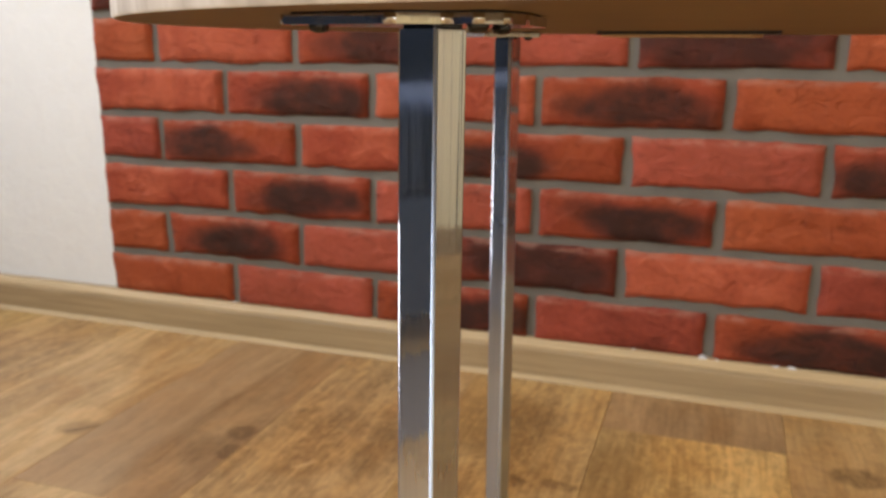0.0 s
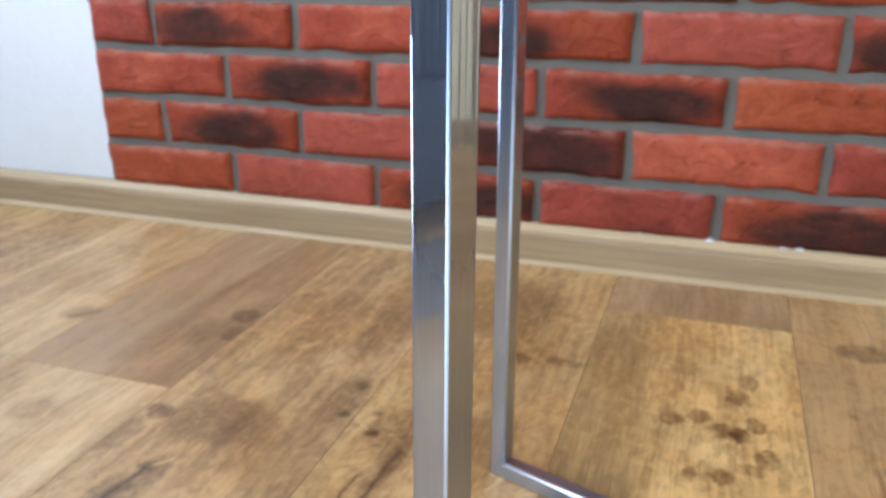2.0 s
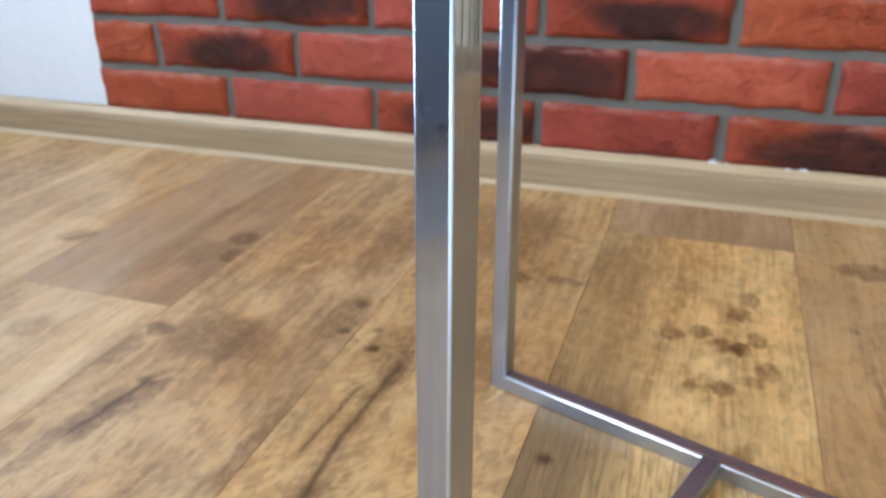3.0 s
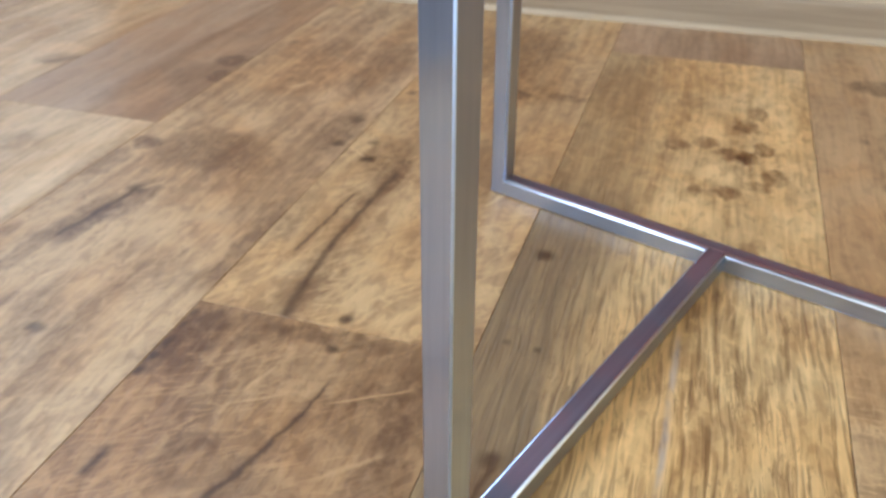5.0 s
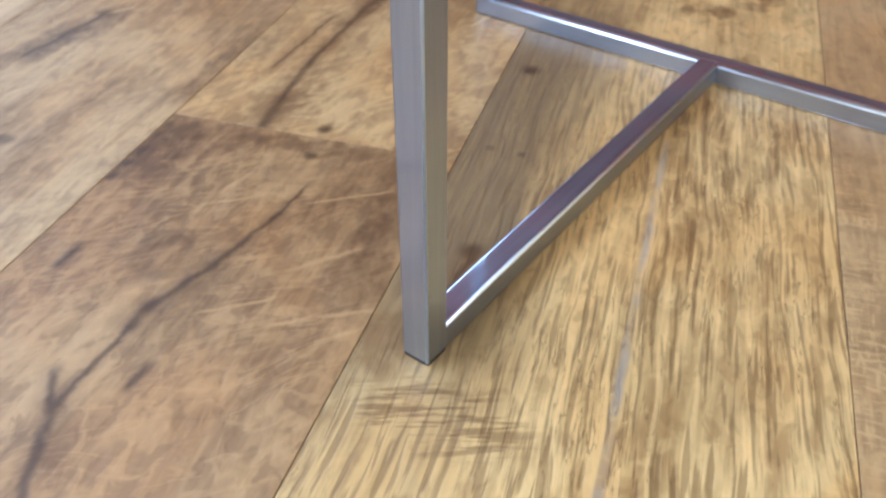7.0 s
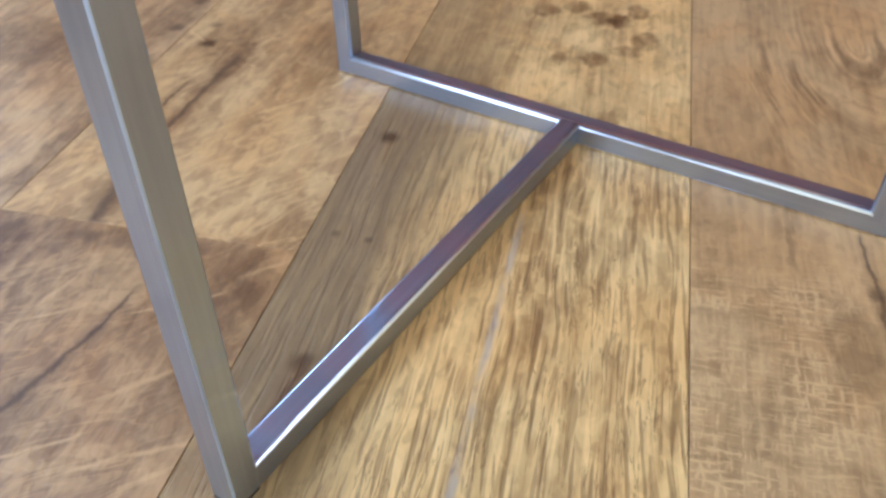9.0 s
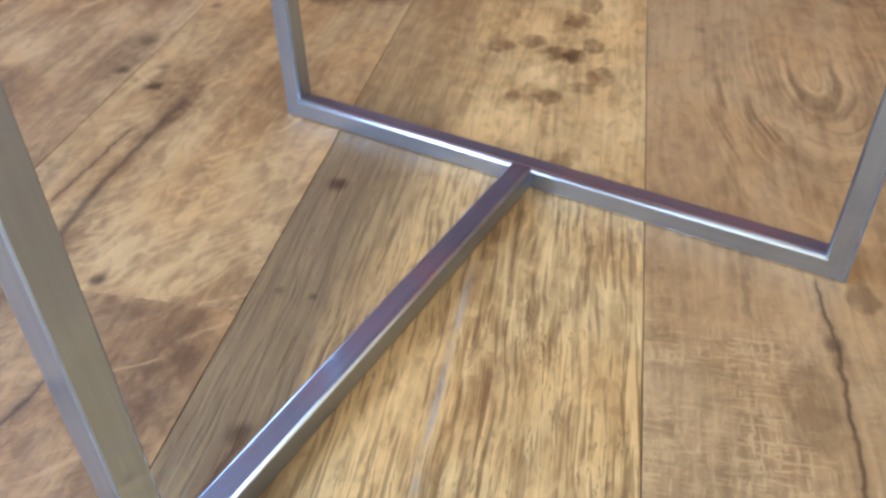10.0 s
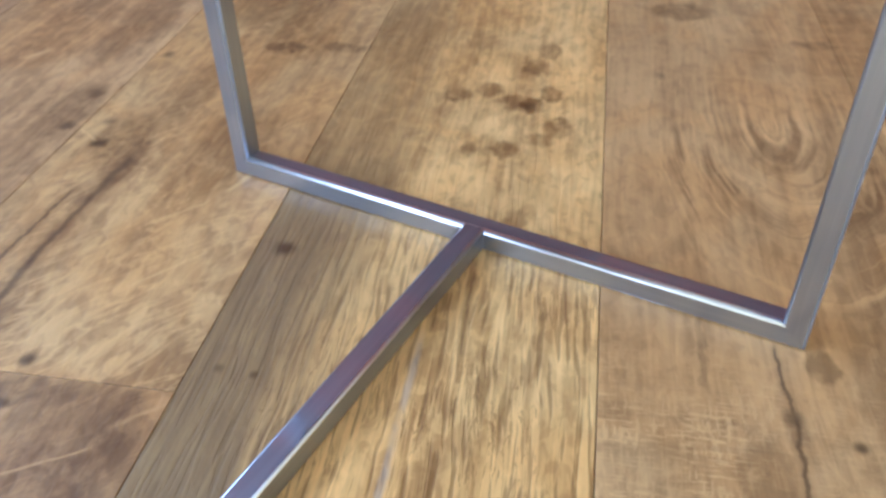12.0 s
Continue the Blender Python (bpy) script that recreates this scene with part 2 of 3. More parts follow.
def brick_material(name, a, b, burn=None, amount=0.9, seed=0.0):
    """Hand-moulded brick slip; burn: ellipse (x, z, half width, half height) of the scorched patch on its face."""
    m = Mat(name, 0.86, 0.0, 0.25)
    loc = m.coords()
    vec = m.shifted(loc, m.random())
    tone = m.noise(vec, 9, 4, 0.6, 0.5)
    fine = m.noise(vec, 120, 5, 0.7)
    crumple = m.noise(m.mapped(vec, (24, 24, 34), (seed, 0, 0)), 1.0, 6, 0.62, 0.7)
    c = m.mix(m.ramp(tone, 0.3, 0.7), a, b)
    c = m.mix(m.math("MULTIPLY", m.ramp(m.noise(vec, 26, 4, 0.6, 0.8), 0.50, 0.74), 0.34), c, tuple(v * 0.5 for v in a))
    c = m.mix(m.math("MULTIPLY", m.ramp(fine, 0.45, 0.75), 0.30), c, tuple(v * 0.45 for v in a))
    c = m.mix(m.math("MULTIPLY", m.ramp(crumple, 0.54, 0.74), 0.36), c, tuple(min(1, v * 1.35 + 0.035) for v in b))
    c = m.mix(m.math("MULTIPLY", m.ramp(crumple, 0.42, 0.30), 0.35), c, tuple(v * 0.35 for v in a))
    if burn:
        x, z, w, h = burn
        rag = m.t.nodes.new("ShaderNodeVectorMath")
        rag.operation = "MULTIPLY_ADD"
        m.put(m.node("ShaderNodeTexNoise", Vector=vec, Scale=13.0, Detail=4.0, Roughness=0.5).outputs["Color"], rag.inputs[0])
        rag.inputs[1].default_value = (0.13, 0, 0.045)
        m.put(loc, rag.inputs[2])
        v = m.blob(m.mapped(rag.outputs[0], (1, 0, 1), (-0.065, 0, -0.0225)), (x, 0, z), (w, 1, h))
        gaps = m.ramp(m.noise(m.mapped(vec, (15, 15, 22), (seed, 4, 0)), 1.0, 5, 0.65), 0.30, 0.60, 0.76, 1.0)
        c = m.mix(m.math("MULTIPLY", m.math("MULTIPLY", m.ramp(v, 0.0, 0.85), gaps), amount), c, (0.024, 0.015, 0.014))
    top = m.node("ShaderNodeSeparateXYZ", Vector=loc).outputs[2]
    # paler tint along the upper edge paints in light from above
    lit_edge = m.math("MULTIPLY", m.ramp(top, 0.022, 0.033), m.ramp(m.noise(m.mapped(vec, (30, 30, 60)), 1.0, 4, 0.6), 0.40, 0.62))
    c = m.mix(m.math("MULTIPLY", lit_edge, 0.42), c, (0.44, 0.24, 0.19))
    fold = m.noise(m.mapped(vec, (21, 21, 30), (seed, 9, 0)), 1.0, 3, 0.5, 1.4)
    crease = m.ramp(m.math("ABSOLUTE", m.math("SUBTRACT", fold, 0.5)), 0.045, 0.002)
    crease = m.math("MULTIPLY", crease, m.ramp(m.noise(vec, 10, 2, 0.5), 0.54, 0.62))
    c = m.mix(m.math("MULTIPLY", crease, 0.10), c, tuple(v * 0.25 for v in a))
    m.colour(c)
    m.bump((crumple, 0.95, 0.010), (m.math("SUBTRACT", 1.0, crease), 0.55, 0.004), (fine, 0.5, 0.0014))
    return m.m


def chrome(name, base=(0.66, 0.70, 0.77), haze=(0.35, 0.40, 0.51), sharp=0.05, low=0.74, high=0.04, length=3.0, top_haze=0.10):
    """Polished drawn steel: a clear reflection with fine marks along its own z; a haze, denser low down, stands in
    for blue-grey reflections, and a grey tint paints a lighter tone onto what faces up."""
    m = Mat(name, sharp, 1.0)
    vec = m.coords()
    draw = m.noise(m.mapped(vec, (700, 700, length)), 1.0, 3, 0.6)
    smear = m.noise(m.mapped(vec, (230, 230, 9)), 1.0, 4, 0.6, 0.6)
    wave = m.noise(m.mapped(vec, (330, 330, 5)), 1.0, 2, 0.5)
    spot = m.noise(vec, 140, 3, 0.6)
    m.colour(m.mix(m.ramp(spot, 0.66, 0.76), base, tuple(v * 0.7 for v in base)))
    m.gloss(m.ramp(smear, 0.3, 0.75, sharp * 0.7, sharp * 1.6))
    m.bump((draw, 0.015, 0.0004), (wave, 0.10, 0.0006))
    # denser haze low down stands in for blue-grey reflections of the room
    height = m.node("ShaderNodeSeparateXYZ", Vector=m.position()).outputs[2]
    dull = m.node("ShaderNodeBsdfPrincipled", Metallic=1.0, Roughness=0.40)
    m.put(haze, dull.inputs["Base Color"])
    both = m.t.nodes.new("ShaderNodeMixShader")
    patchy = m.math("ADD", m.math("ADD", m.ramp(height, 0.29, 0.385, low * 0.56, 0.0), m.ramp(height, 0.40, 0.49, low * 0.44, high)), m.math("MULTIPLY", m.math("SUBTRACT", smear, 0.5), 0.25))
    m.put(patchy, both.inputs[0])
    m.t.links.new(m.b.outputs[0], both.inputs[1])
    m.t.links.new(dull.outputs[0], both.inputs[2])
    # grey tint by upward normal, painting the bar tops lighter than their reflection
    top_grey = m.node("ShaderNodeBsdfPrincipled", Roughness=0.9)
    m.put((0.33, 0.37, 0.45), top_grey.inputs["Base Color"])
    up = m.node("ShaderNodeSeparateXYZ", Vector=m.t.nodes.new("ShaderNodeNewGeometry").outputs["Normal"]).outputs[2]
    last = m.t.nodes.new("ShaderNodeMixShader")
    m.put(m.math("MULTIPLY", m.ramp(up, 0.6, 1.0), m.ramp(smear, 0.3, 0.7, top_haze * 0.6, top_haze * 1.3)), last.inputs[0])
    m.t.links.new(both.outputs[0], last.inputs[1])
    m.t.links.new(top_grey.outputs[0], last.inputs[2])
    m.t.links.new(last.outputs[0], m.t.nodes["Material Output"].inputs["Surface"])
    return m.m


def plain(name, base, rough=0.6, scale=40.0, vary=0.25, bump=0.15, depth=0.001, metal=0.0):
    """A quiet surface with two scales of variation."""
    m = Mat(name, rough, metal)
    vec = m.coords()
    big = m.noise(vec, scale * 0.12, 4, 0.6)
    small = m.noise(vec, scale, 5, 0.65)
    c = m.mix(m.math("MULTIPLY", m.ramp(big, 0.35, 0.7), vary), base, tuple(v * 0.75 for v in base))
    c = m.mix(m.math("MULTIPLY", m.ramp(small, 0.5, 0.75), vary * 0.6), c, tuple(v * 0.6 for v in base))
    m.colour(c)
    m.bump((small, bump, depth))
    return m.m


def plaster(name, base):
    m = Mat(name, 0.85, 0.0, 0.3)
    vec = m.coords()
    lumps = m.noise(vec, 38, 4, 0.6, 0.6)
    fine = m.noise(vec, 190, 3, 0.6)
    m.colour(m.mix(m.math("MULTIPLY", m.ramp(lumps, 0.35, 0.65), 0.10), base, tuple(v * 0.8 for v in base)))
    m.bump((lumps, 0.35, 0.006), (fine, 0.25, 0.0015))
    return m.m


def wood_print(name, dark, light, scale, rough=0.45):
    """Straight wood grain along the object's x, for skirting and table edge."""
    m = Mat(name, rough, 0.0, 0.4)
    vec = m.coords()
    a = m.noise(m.mapped(vec, scale), 1.0, 5, 0.6, 0.6)
    b = m.noise(m.mapped(vec, tuple(s * 5 for s in scale)), 1.0, 3, 0.6)
    c = m.mix(m.ramp(a, 0.3, 0.7), dark, light)
    c = m.mix(m.math("MULTIPLY", m.ramp(b, 0.5, 0.7), 0.25), c, dark)
    m.colour(c)
    m.bump((b, 0.08, 0.0006))
    return m.m


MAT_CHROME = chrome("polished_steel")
# lighter, bluish edge metals that paint a highlight along one tube edge
MAT_ARRIS = plain("steel_arris_highlight", (0.58, 0.72, 1.0), 0.50, 300, 0.15, 0.05, 0.0003, 1.0)
MAT_RIM = plain("steel_edge_highlight", (0.82, 0.87, 0.95), 0.30, 300, 0.15, 0.05, 0.0003, 1.0)
MAT_PLATE = chrome("plated_steel", (0.60, 0.62, 0.68), (0.5, 0.5, 0.52), 0.06, 0.1, 0.08, 40.0)
MAT_SCREW = plain("dark_screw_steel", (0.045, 0.045, 0.05), 0.22, 200, 0.3, 0.1, 0.0005, 1.0)
MAT_RUBBER = plain("black_plastic", (0.02, 0.02, 0.022), 0.55, 150)
MAT_UNDER = plain("brown_fibreboard", (0.18, 0.102, 0.034), 0.7, 120, 0.35, 0.12, 0.0006)
MAT_EDGE = wood_print("whitewashed_edge_band", (0.55, 0.52, 0.50), (0.82, 0.80, 0.79), (60, 60, 4), 0.5)
MAT_BATTEN = wood_print("pale_pine", (0.50, 0.33, 0.17), (0.66, 0.48, 0.28), (6, 60, 60))
MAT_SKIRT = wood_print("oak_print_skirting", (0.305, 0.224, 0.135), (0.405, 0.306, 0.190), (140, 140, 5.0), 0.40)
MAT_LIP = wood_print("pale_lip", (0.44, 0.33, 0.195), (0.54, 0.42, 0.265), (140, 140, 5.0), 0.45)
MAT_WHITE = plaster("white_plaster", (0.75, 0.79, 0.84))
MAT_CREAM = plaster("cream_plaster", (0.88, 0.79, 0.52))
MAT_NAVY = plain("navy_upholstery", (0.030, 0.055, 0.110), 0.9, 260, 0.3, 0.4, 0.001)
MAT_RUG = plain("mauve_grey_floor_shade", (0.270, 0.255, 0.265), 0.95, 420, 0.35, 0.5, 0.002)
MAT_MORTAR = plain("grey_mortar", (0.158, 0.156, 0.149), 0.9, 170, 0.35, 0.5, 0.002)
MAT_FRAME = plain("white_window_frame", (0.8, 0.8, 0.8), 0.35)
MAT_SLAB = plain("dark_underlay", (0.03, 0.025, 0.02), 0.9)

RED, ORANGE, PINK, DEEP = (0.30, 0.053, 0.029), (0.30, 0.060, 0.024), (0.33, 0.075, 0.047), (0.23, 0.045, 0.029)
BRICKS = {
    "red": brick_material("brick_red", RED, (0.46, 0.11, 0.06)),
    "orange": brick_material("brick_orange", ORANGE, (0.385, 0.090, 0.038), seed=2),
    "pink": brick_material("brick_pink", PINK, (0.40, 0.084, 0.056), seed=4),
    "deep": brick_material("brick_deep_red", DEEP, (0.36, 0.070, 0.045), seed=6),
    "burnt": brick_material("brick_burnt_middle", RED, ORANGE, (0.01, -0.006, 0.165, 0.052), 0.92, 1),
    "left": brick_material("brick_burnt_left", ORANGE, RED, (-0.055, -0.010, 0.160, 0.052), 0.92, 3),
    "right": brick_material("brick_burnt_right", RED, ORANGE, (0.035, -0.010, 0.190, 0.054), 0.92, 5),
    "dark": brick_material("brick_burnt_all_over", DEEP, RED, (0.0, 0.0, 0.22, 0.085), 0.85, 7),
}

GOLD = dict(
    knots=[(-0.297, 0.753, 0.012, 0.013, 0.95), (-0.148, 0.980, 0.011, 0.012, 0.7), (-0.281, 0.530, 0.011, 0.012, 0.85), (-0.299, 0.638, 0.0050, 0.0055, 0.6), (-0.277, 0.636, 0.0042, 0.0050, 0.75)],
    cracks=[(-0.287, 0.485, -0.279, 0.525, 0.0035)],
    spots=[(-0.212, 0.994, 0.014, 0.016, 0.7), (-0.186, 1.005, 0.015, 0.018, 0.7), (-0.164, 0.985, 0.017, 0.017, 0.7), (-0.146, 0.983, 0.016, 0.018, 0.8), (-0.130, 1.006, 0.013, 0.018, 0.75), (-0.148, 1.058, 0.017, 0.022, 0.7), (-0.135, 1.098, 0.012, 0.022, 0.6),
           # last spot paints the contact shade beside the single leg's foot
           (-0.120, 0.949, 0.016, 0.022, 0.7), (-0.133, 0.925, 0.014, 0.014, 0.6), (-0.164, 0.904, 0.016, 0.016, 0.8), (-0.190, 0.904, 0.009, 0.013, 0.65), (-0.143, 0.809, 0.012, 0.016, 0.5), (-0.205, 1.115, 0.020, 0.030, 0.4), (-0.29, 1.12, 0.04, 0.10, 0.35), (-0.302, 0.450, 0.022, 0.028, 0.5)],
    bars=[(-0.265, 0.412, 0.062, 0.028, 0.62)], scratches=[(-0.187, 0.26, 0.68, 0.0036)],
    clear=[(-0.200, 0.845, 0.055, 0.05, 0.6), (-0.175, 0.945, 0.035, 0.035, 0.6), (-0.110, 0.86, 0.03, 0.09, 0.45), (-0.110, 1.07, 0.03, 0.10, 0.5), (-0.185, 1.05, 0.035, 0.04, 0.5)])
PALE = dict(
    knots=[(-0.414, 0.627, 0.009, 0.009, 0.95), (-0.497, 0.869, 0.012, 0.013, 0.95), (-0.506, 0.905, 0.010, 0.010, 0.6), (-0.513, 1.043, 0.009, 0.012, 0.7)],
    cracks=[(-0.458, 0.617, -0.462, 0.66, 0.008), (-0.462, 0.658, -0.466, 0.715, 0.005), (-0.466, 0.713, -0.463, 0.79, 0.004), (-0.463, 0.788, -0.459, 0.85, 0.006), (-0.490, 0.70, -0.482, 0.80, 0.0022)],
    spots=[(-0.400, 1.073, 0.026, 0.016, 0.8), (-0.342, 1.080, 0.030, 0.012, 0.6), (-0.480, 0.880, 0.028, 0.05, 0.55), (-0.459, 0.845, 0.012, 0.05, 0.7), (-0.45, 1.22, 0.09, 0.12, 0.5), (-0.452, 0.98, 0.02, 0.09, 0.4), (-0.385, 0.905, 0.035, 0.06, 0.35), (-0.462, 0.65, 0.020, 0.04, 0.35)],
    veins=[(-0.503, 0.874, -0.524, 0.890, 0.004), (-0.400, 0.770, -0.372, 0.800, 0.003), (-0.385, 0.700, -0.350, 0.740, 0.003), (-0.362, 0.815, -0.350, 0.850, 0.004)],
    clear=[(-0.375, 0.665, 0.085, 0.075, 0.75), (-0.350, 0.77, 0.06, 0.11, 0.6), (-0.425, 0.71, 0.03, 0.06, 0.5), (-0.495, 0.67, 0.04, 0.08, 0.5), (-0.42, 0.80, 0.04, 0.06, 0.4)])
GREY = dict(
    knots=[(-0.676, 0.749, 0.015, 0.013, 0.8), (-0.539, 0.893, 0.011, 0.012, 0.8), (-0.544, 0.955, 0.013, 0.016, 0.7), (-0.620, 0.553, 0.012, 0.010, 0.75), (-0.724, 1.165, 0.012, 0.014, 0.5)],
    cracks=[(-0.66, 0.36, -0.64, 0.52, 0.003), (-0.690, 0.66, -0.676, 0.742, 0.004)],
    spots=[(-0.665, 0.735, 0.018, 0.050, 0.6), (-0.690, 0.69, 0.018, 0.05, 0.5), (-0.727, 0.838, 0.022, 0.018, 0.8), (-0.735, 0.79, 0.02, 0.04, 0.5), (-0.640, 0.845, 0.060, 0.05, 0.35), (-0.55, 0.92, 0.028, 0.06, 0.5), (-0.555, 0.80, 0.035, 0.10, 0.35), (-0.57, 1.10, 0.04, 0.12, 0.4), (-0.679, 0.695, 0.011, 0.055, 0.7), (-0.532, 0.70, 0.012, 0.09, 0.6), (-0.666, 0.845, 0.06, 0.06, 0.45), (-0.700, 0.64, 0.012, 0.05, 0.4)],
    veins=[(-0.655, 1.015, -0.640, 1.035, 0.008), (-0.660, 0.605, -0.650, 0.625, 0.006), (-0.672, 0.752, -0.660, 0.768, 0.005)],
    clear=[(-0.60, 0.70, 0.07, 0.10, 0.5), (-0.66, 0.93, 0.06, 0.06, 0.5), (-0.59, 1.00, 0.05, 0.05, 0.4), (-0.70, 0.50, 0.05, 0.10, 0.4)])
RUSSET = dict(
    knots=[(-0.411, 0.594, 0.008, 0.007, 0.75), (-0.521, 0.568, 0.006, 0.012, 0.7), (-0.522, 0.552, 0.006, 0.008, 0.7), (-0.523, 0.536, 0.006, 0.007, 0.6), (-0.522, 0.588, 0.004, 0.008, 0.6), (-0.522, 0.603, 0.005, 0.006, 0.6)],
    cracks=[(-0.414, 0.310, -0.437, 0.366, 0.0055), (-0.437, 0.364, -0.432, 0.420, 0.0034), (-0.432, 0.418, -0.432, 0.440, 0.0065), (-0.432, 0.434, -0.416, 0.478, 0.0046), (-0.416, 0.476, -0.402, 0.530, 0.0036), (-0.402, 0.528, -0.398, 0.56, 0.002), (-0.438, 0.364, -0.450, 0.384, 0.0042), (-0.500, 0.450, -0.497, 0.468, 0.005), (-0.410, 0.384, -0.409, 0.400, 0.0042)],
    spots=[(-0.505, 0.575, 0.022, 0.045, 0.55), (-0.448, 0.478, 0.026, 0.030, 0.5), (-0.36, 0.585, 0.05, 0.04, 0.45), (-0.36, 0.54, 0.045, 0.035, 0.4), (-0.47, 0.60, 0.03, 0.02, 0.4), (-0.335, 0.49, 0.025, 0.035, 0.4), (-0.522, 0.556, 0.014, 0.032, 0.7), (-0.512, 0.596, 0.026, 0.018, 0.6), (-0.335, 0.55, 0.025, 0.07, 0.5), (-0.42, 0.605, 0.05, 0.012, 0.55), (-0.415, 0.445, 0.018, 0.05, 0.4)],
    veins=[(-0.374, 0.484, -0.344, 0.513, 0.0045), (-0.366, 0.442, -0.345, 0.456, 0.0045), (-0.345, 0.455, -0.314, 0.471, 0.0055), (-0.339, 0.588, -0.317, 0.608, 0.004), (-0.450, 0.526, -0.419, 0.545, 0.004), (-0.446, 0.540, -0.438, 0.566, 0.003), (-0.390, 0.545, -0.345, 0.572, 0.003), (-0.405, 0.440, -0.372, 0.462, 0.003), (-0.335, 0.440, -0.322, 0.452, 0.004)],
    clear=[(-0.475, 0.380, 0.06, 0.07, 0.6), (-0.365, 0.37, 0.08, 0.07, 0.65), (-0.42, 0.31, 0.12, 0.05, 0.6), (-0.441, 0.396, 0.012, 0.034, 0.8), (-0.430, 0.56, 0.03, 0.05, 0.4)])
BROWN = dict(
    knots=[(0.022, 0.648, 0.008, 0.010, 0.8), (0.053, 0.633, 0.006, 0.006, 0.9), (-0.032, 1.056, 0.007, 0.012, 0.5)],
    cracks=[(0.019, 0.50, 0.021, 0.59, 0.0022), (0.021, 0.588, 0.023, 0.645, 0.0026), (0.022, 0.652, 0.019, 0.70, 0.0018)],
    spots=[(0.044, 0.690, 0.012, 0.018, 0.6), (0.004, 0.600, 0.018, 0.04, 0.45), (-0.022, 0.70, 0.004, 0.05, 0.4), (-0.004, 1.215, 0.04, 0.03, 0.7), (0.116, 1.143, 0.03, 0.012, 0.6), (0.05, 0.92, 0.02, 0.03, 0.3)])
OAK = {
    "gold": oak("oak_gold", (0.200, 0.088, 0.022), (0.51, 0.325, 0.122), (0.76, 0.525, 0.220), 1.0, 0.24, 0.78, 0.26, 0.0, 0.20, 0.18, side=(-0.270, 0.050, 0.90, (0.182, 0.118, 0.056)), **GOLD),
    "pale": oak("oak_pale", (0.170, 0.086, 0.032), (0.38, 0.222, 0.086), (0.55, 0.365, 0.158), 4.0, 0.24, 0.0, 0.24, 0.52, 0.30, 0.18, 0.9, **PALE),
    "russet": oak("oak_russet", (0.130, 0.061, 0.021), (0.300, 0.165, 0.065), (0.455, 0.280, 0.119), 7.0, 0.22, 0.0, 0.32, 0.34, 0.46, 0.22, 0.65, **RUSSET),
    "grey": oak("oak_grey_brown", (0.160, 0.086, 0.038), (0.365, 0.222, 0.098), (0.55, 0.365, 0.172), 10.0, 0.30, 0.0, 0.24, 0.20, 0.40, 0.22, 0.9, **GREY),
    "brown": oak("oak_brown", (0.172, 0.094, 0.037), (0.365, 0.224, 0.095), (0.55, 0.362, 0.165), 13.0, 0.20, 0.0, 0.20, 0.0, 0.22, 0.14, arches=0.75, **BROWN),
    "beige": oak("oak_beige", (0.260, 0.150, 0.064), (0.49, 0.320, 0.150), (0.66, 0.465, 0.240), 16.0, 0.24, 0.0, 0.14, 0.15, 0.36, 0.20, 0.9, cracks=[(-0.990, 1.00, -0.960, 1.03, 0.006)], spots=[(-0.985, 1.015, 0.03, 0.03, 0.5), (-0.86, 0.80, 0.03, 0.03, 0.4)]),
    "umber": oak("oak_umber", (0.165, 0.092, 0.042), (0.325, 0.200, 0.098), (0.44, 0.285, 0.145), 19.0, 0.20, 0.0, 0.14, 0.12, 0.34, 0.12, 0.9, side=(-0.872, 0.050, 0.55, (0.56, 0.40, 0.235)), spots=[(-0.766, 1.075, 0.026, 0.026, 0.8), (-0.752, 1.024, 0.022, 0.022, 0.8), (-0.79, 1.02, 0.03, 0.05, 0.35)]),
}


# ---- mesh helpers ----
def mesh_of(name, bm):
    bmesh.ops.recalc_face_normals(bm, faces=bm.faces)
    me = bpy.data.meshes.new(name)
    bm.to_mesh(me)
    bm.free()
    return me


def part(name, bm, material, parent, label=""):
    """Links a bmesh as one mesh object under a thing or a part."""
    me = mesh_of(name, bm)
    me.materials.append(material)
    ob = new(name, me)
    ob.parent = parent
    return tagged(ob, label)


def thing(name, label, category, place=(0, 0, 0), turn=0.0, kind=""):
    ob = new(name)
    ob.empty_display_size = 0.02
    ob.matrix_world = pose(*place, 0, 0, turn)
    return tagged(ob, label, category, "", kind)


def box(x0, x1, y0, y1, z0, z1, bm=None):
    bm = bm or bmesh.new()
    vs = [bm.verts.new((x, y, z)) for z in (z0, z1) for x, y in ((x0, y0), (x1, y0), (x1, y1), (x0, y1))]
    for f in ((0, 3, 2, 1), (4, 5, 6, 7), (0, 1, 5, 4), (1, 2, 6, 5), (2, 3, 7, 6), (3, 0, 4, 7)):
        bm.faces.new([vs[k] for k in f])
    return bm


def sweep(outline, z0, z1, bm=None, smooth=False):
    """A closed outline in x, y, carried from z0 to z1 and capped."""
    bm = bm or bmesh.new()
    low = [bm.verts.new((x, y, z0)) for x, y in outline]
    high = [bm.verts.new((x, y, z1)) for x, y in outline]
    n = len(outline)
    for k in range(n):
        f = bm.faces.new((low[k], low[(k + 1) % n], high[(k + 1) % n], high[k]))
        f.smooth = smooth
    bm.faces.new(low[::-1])
    bm.faces.new(high)
    return bm


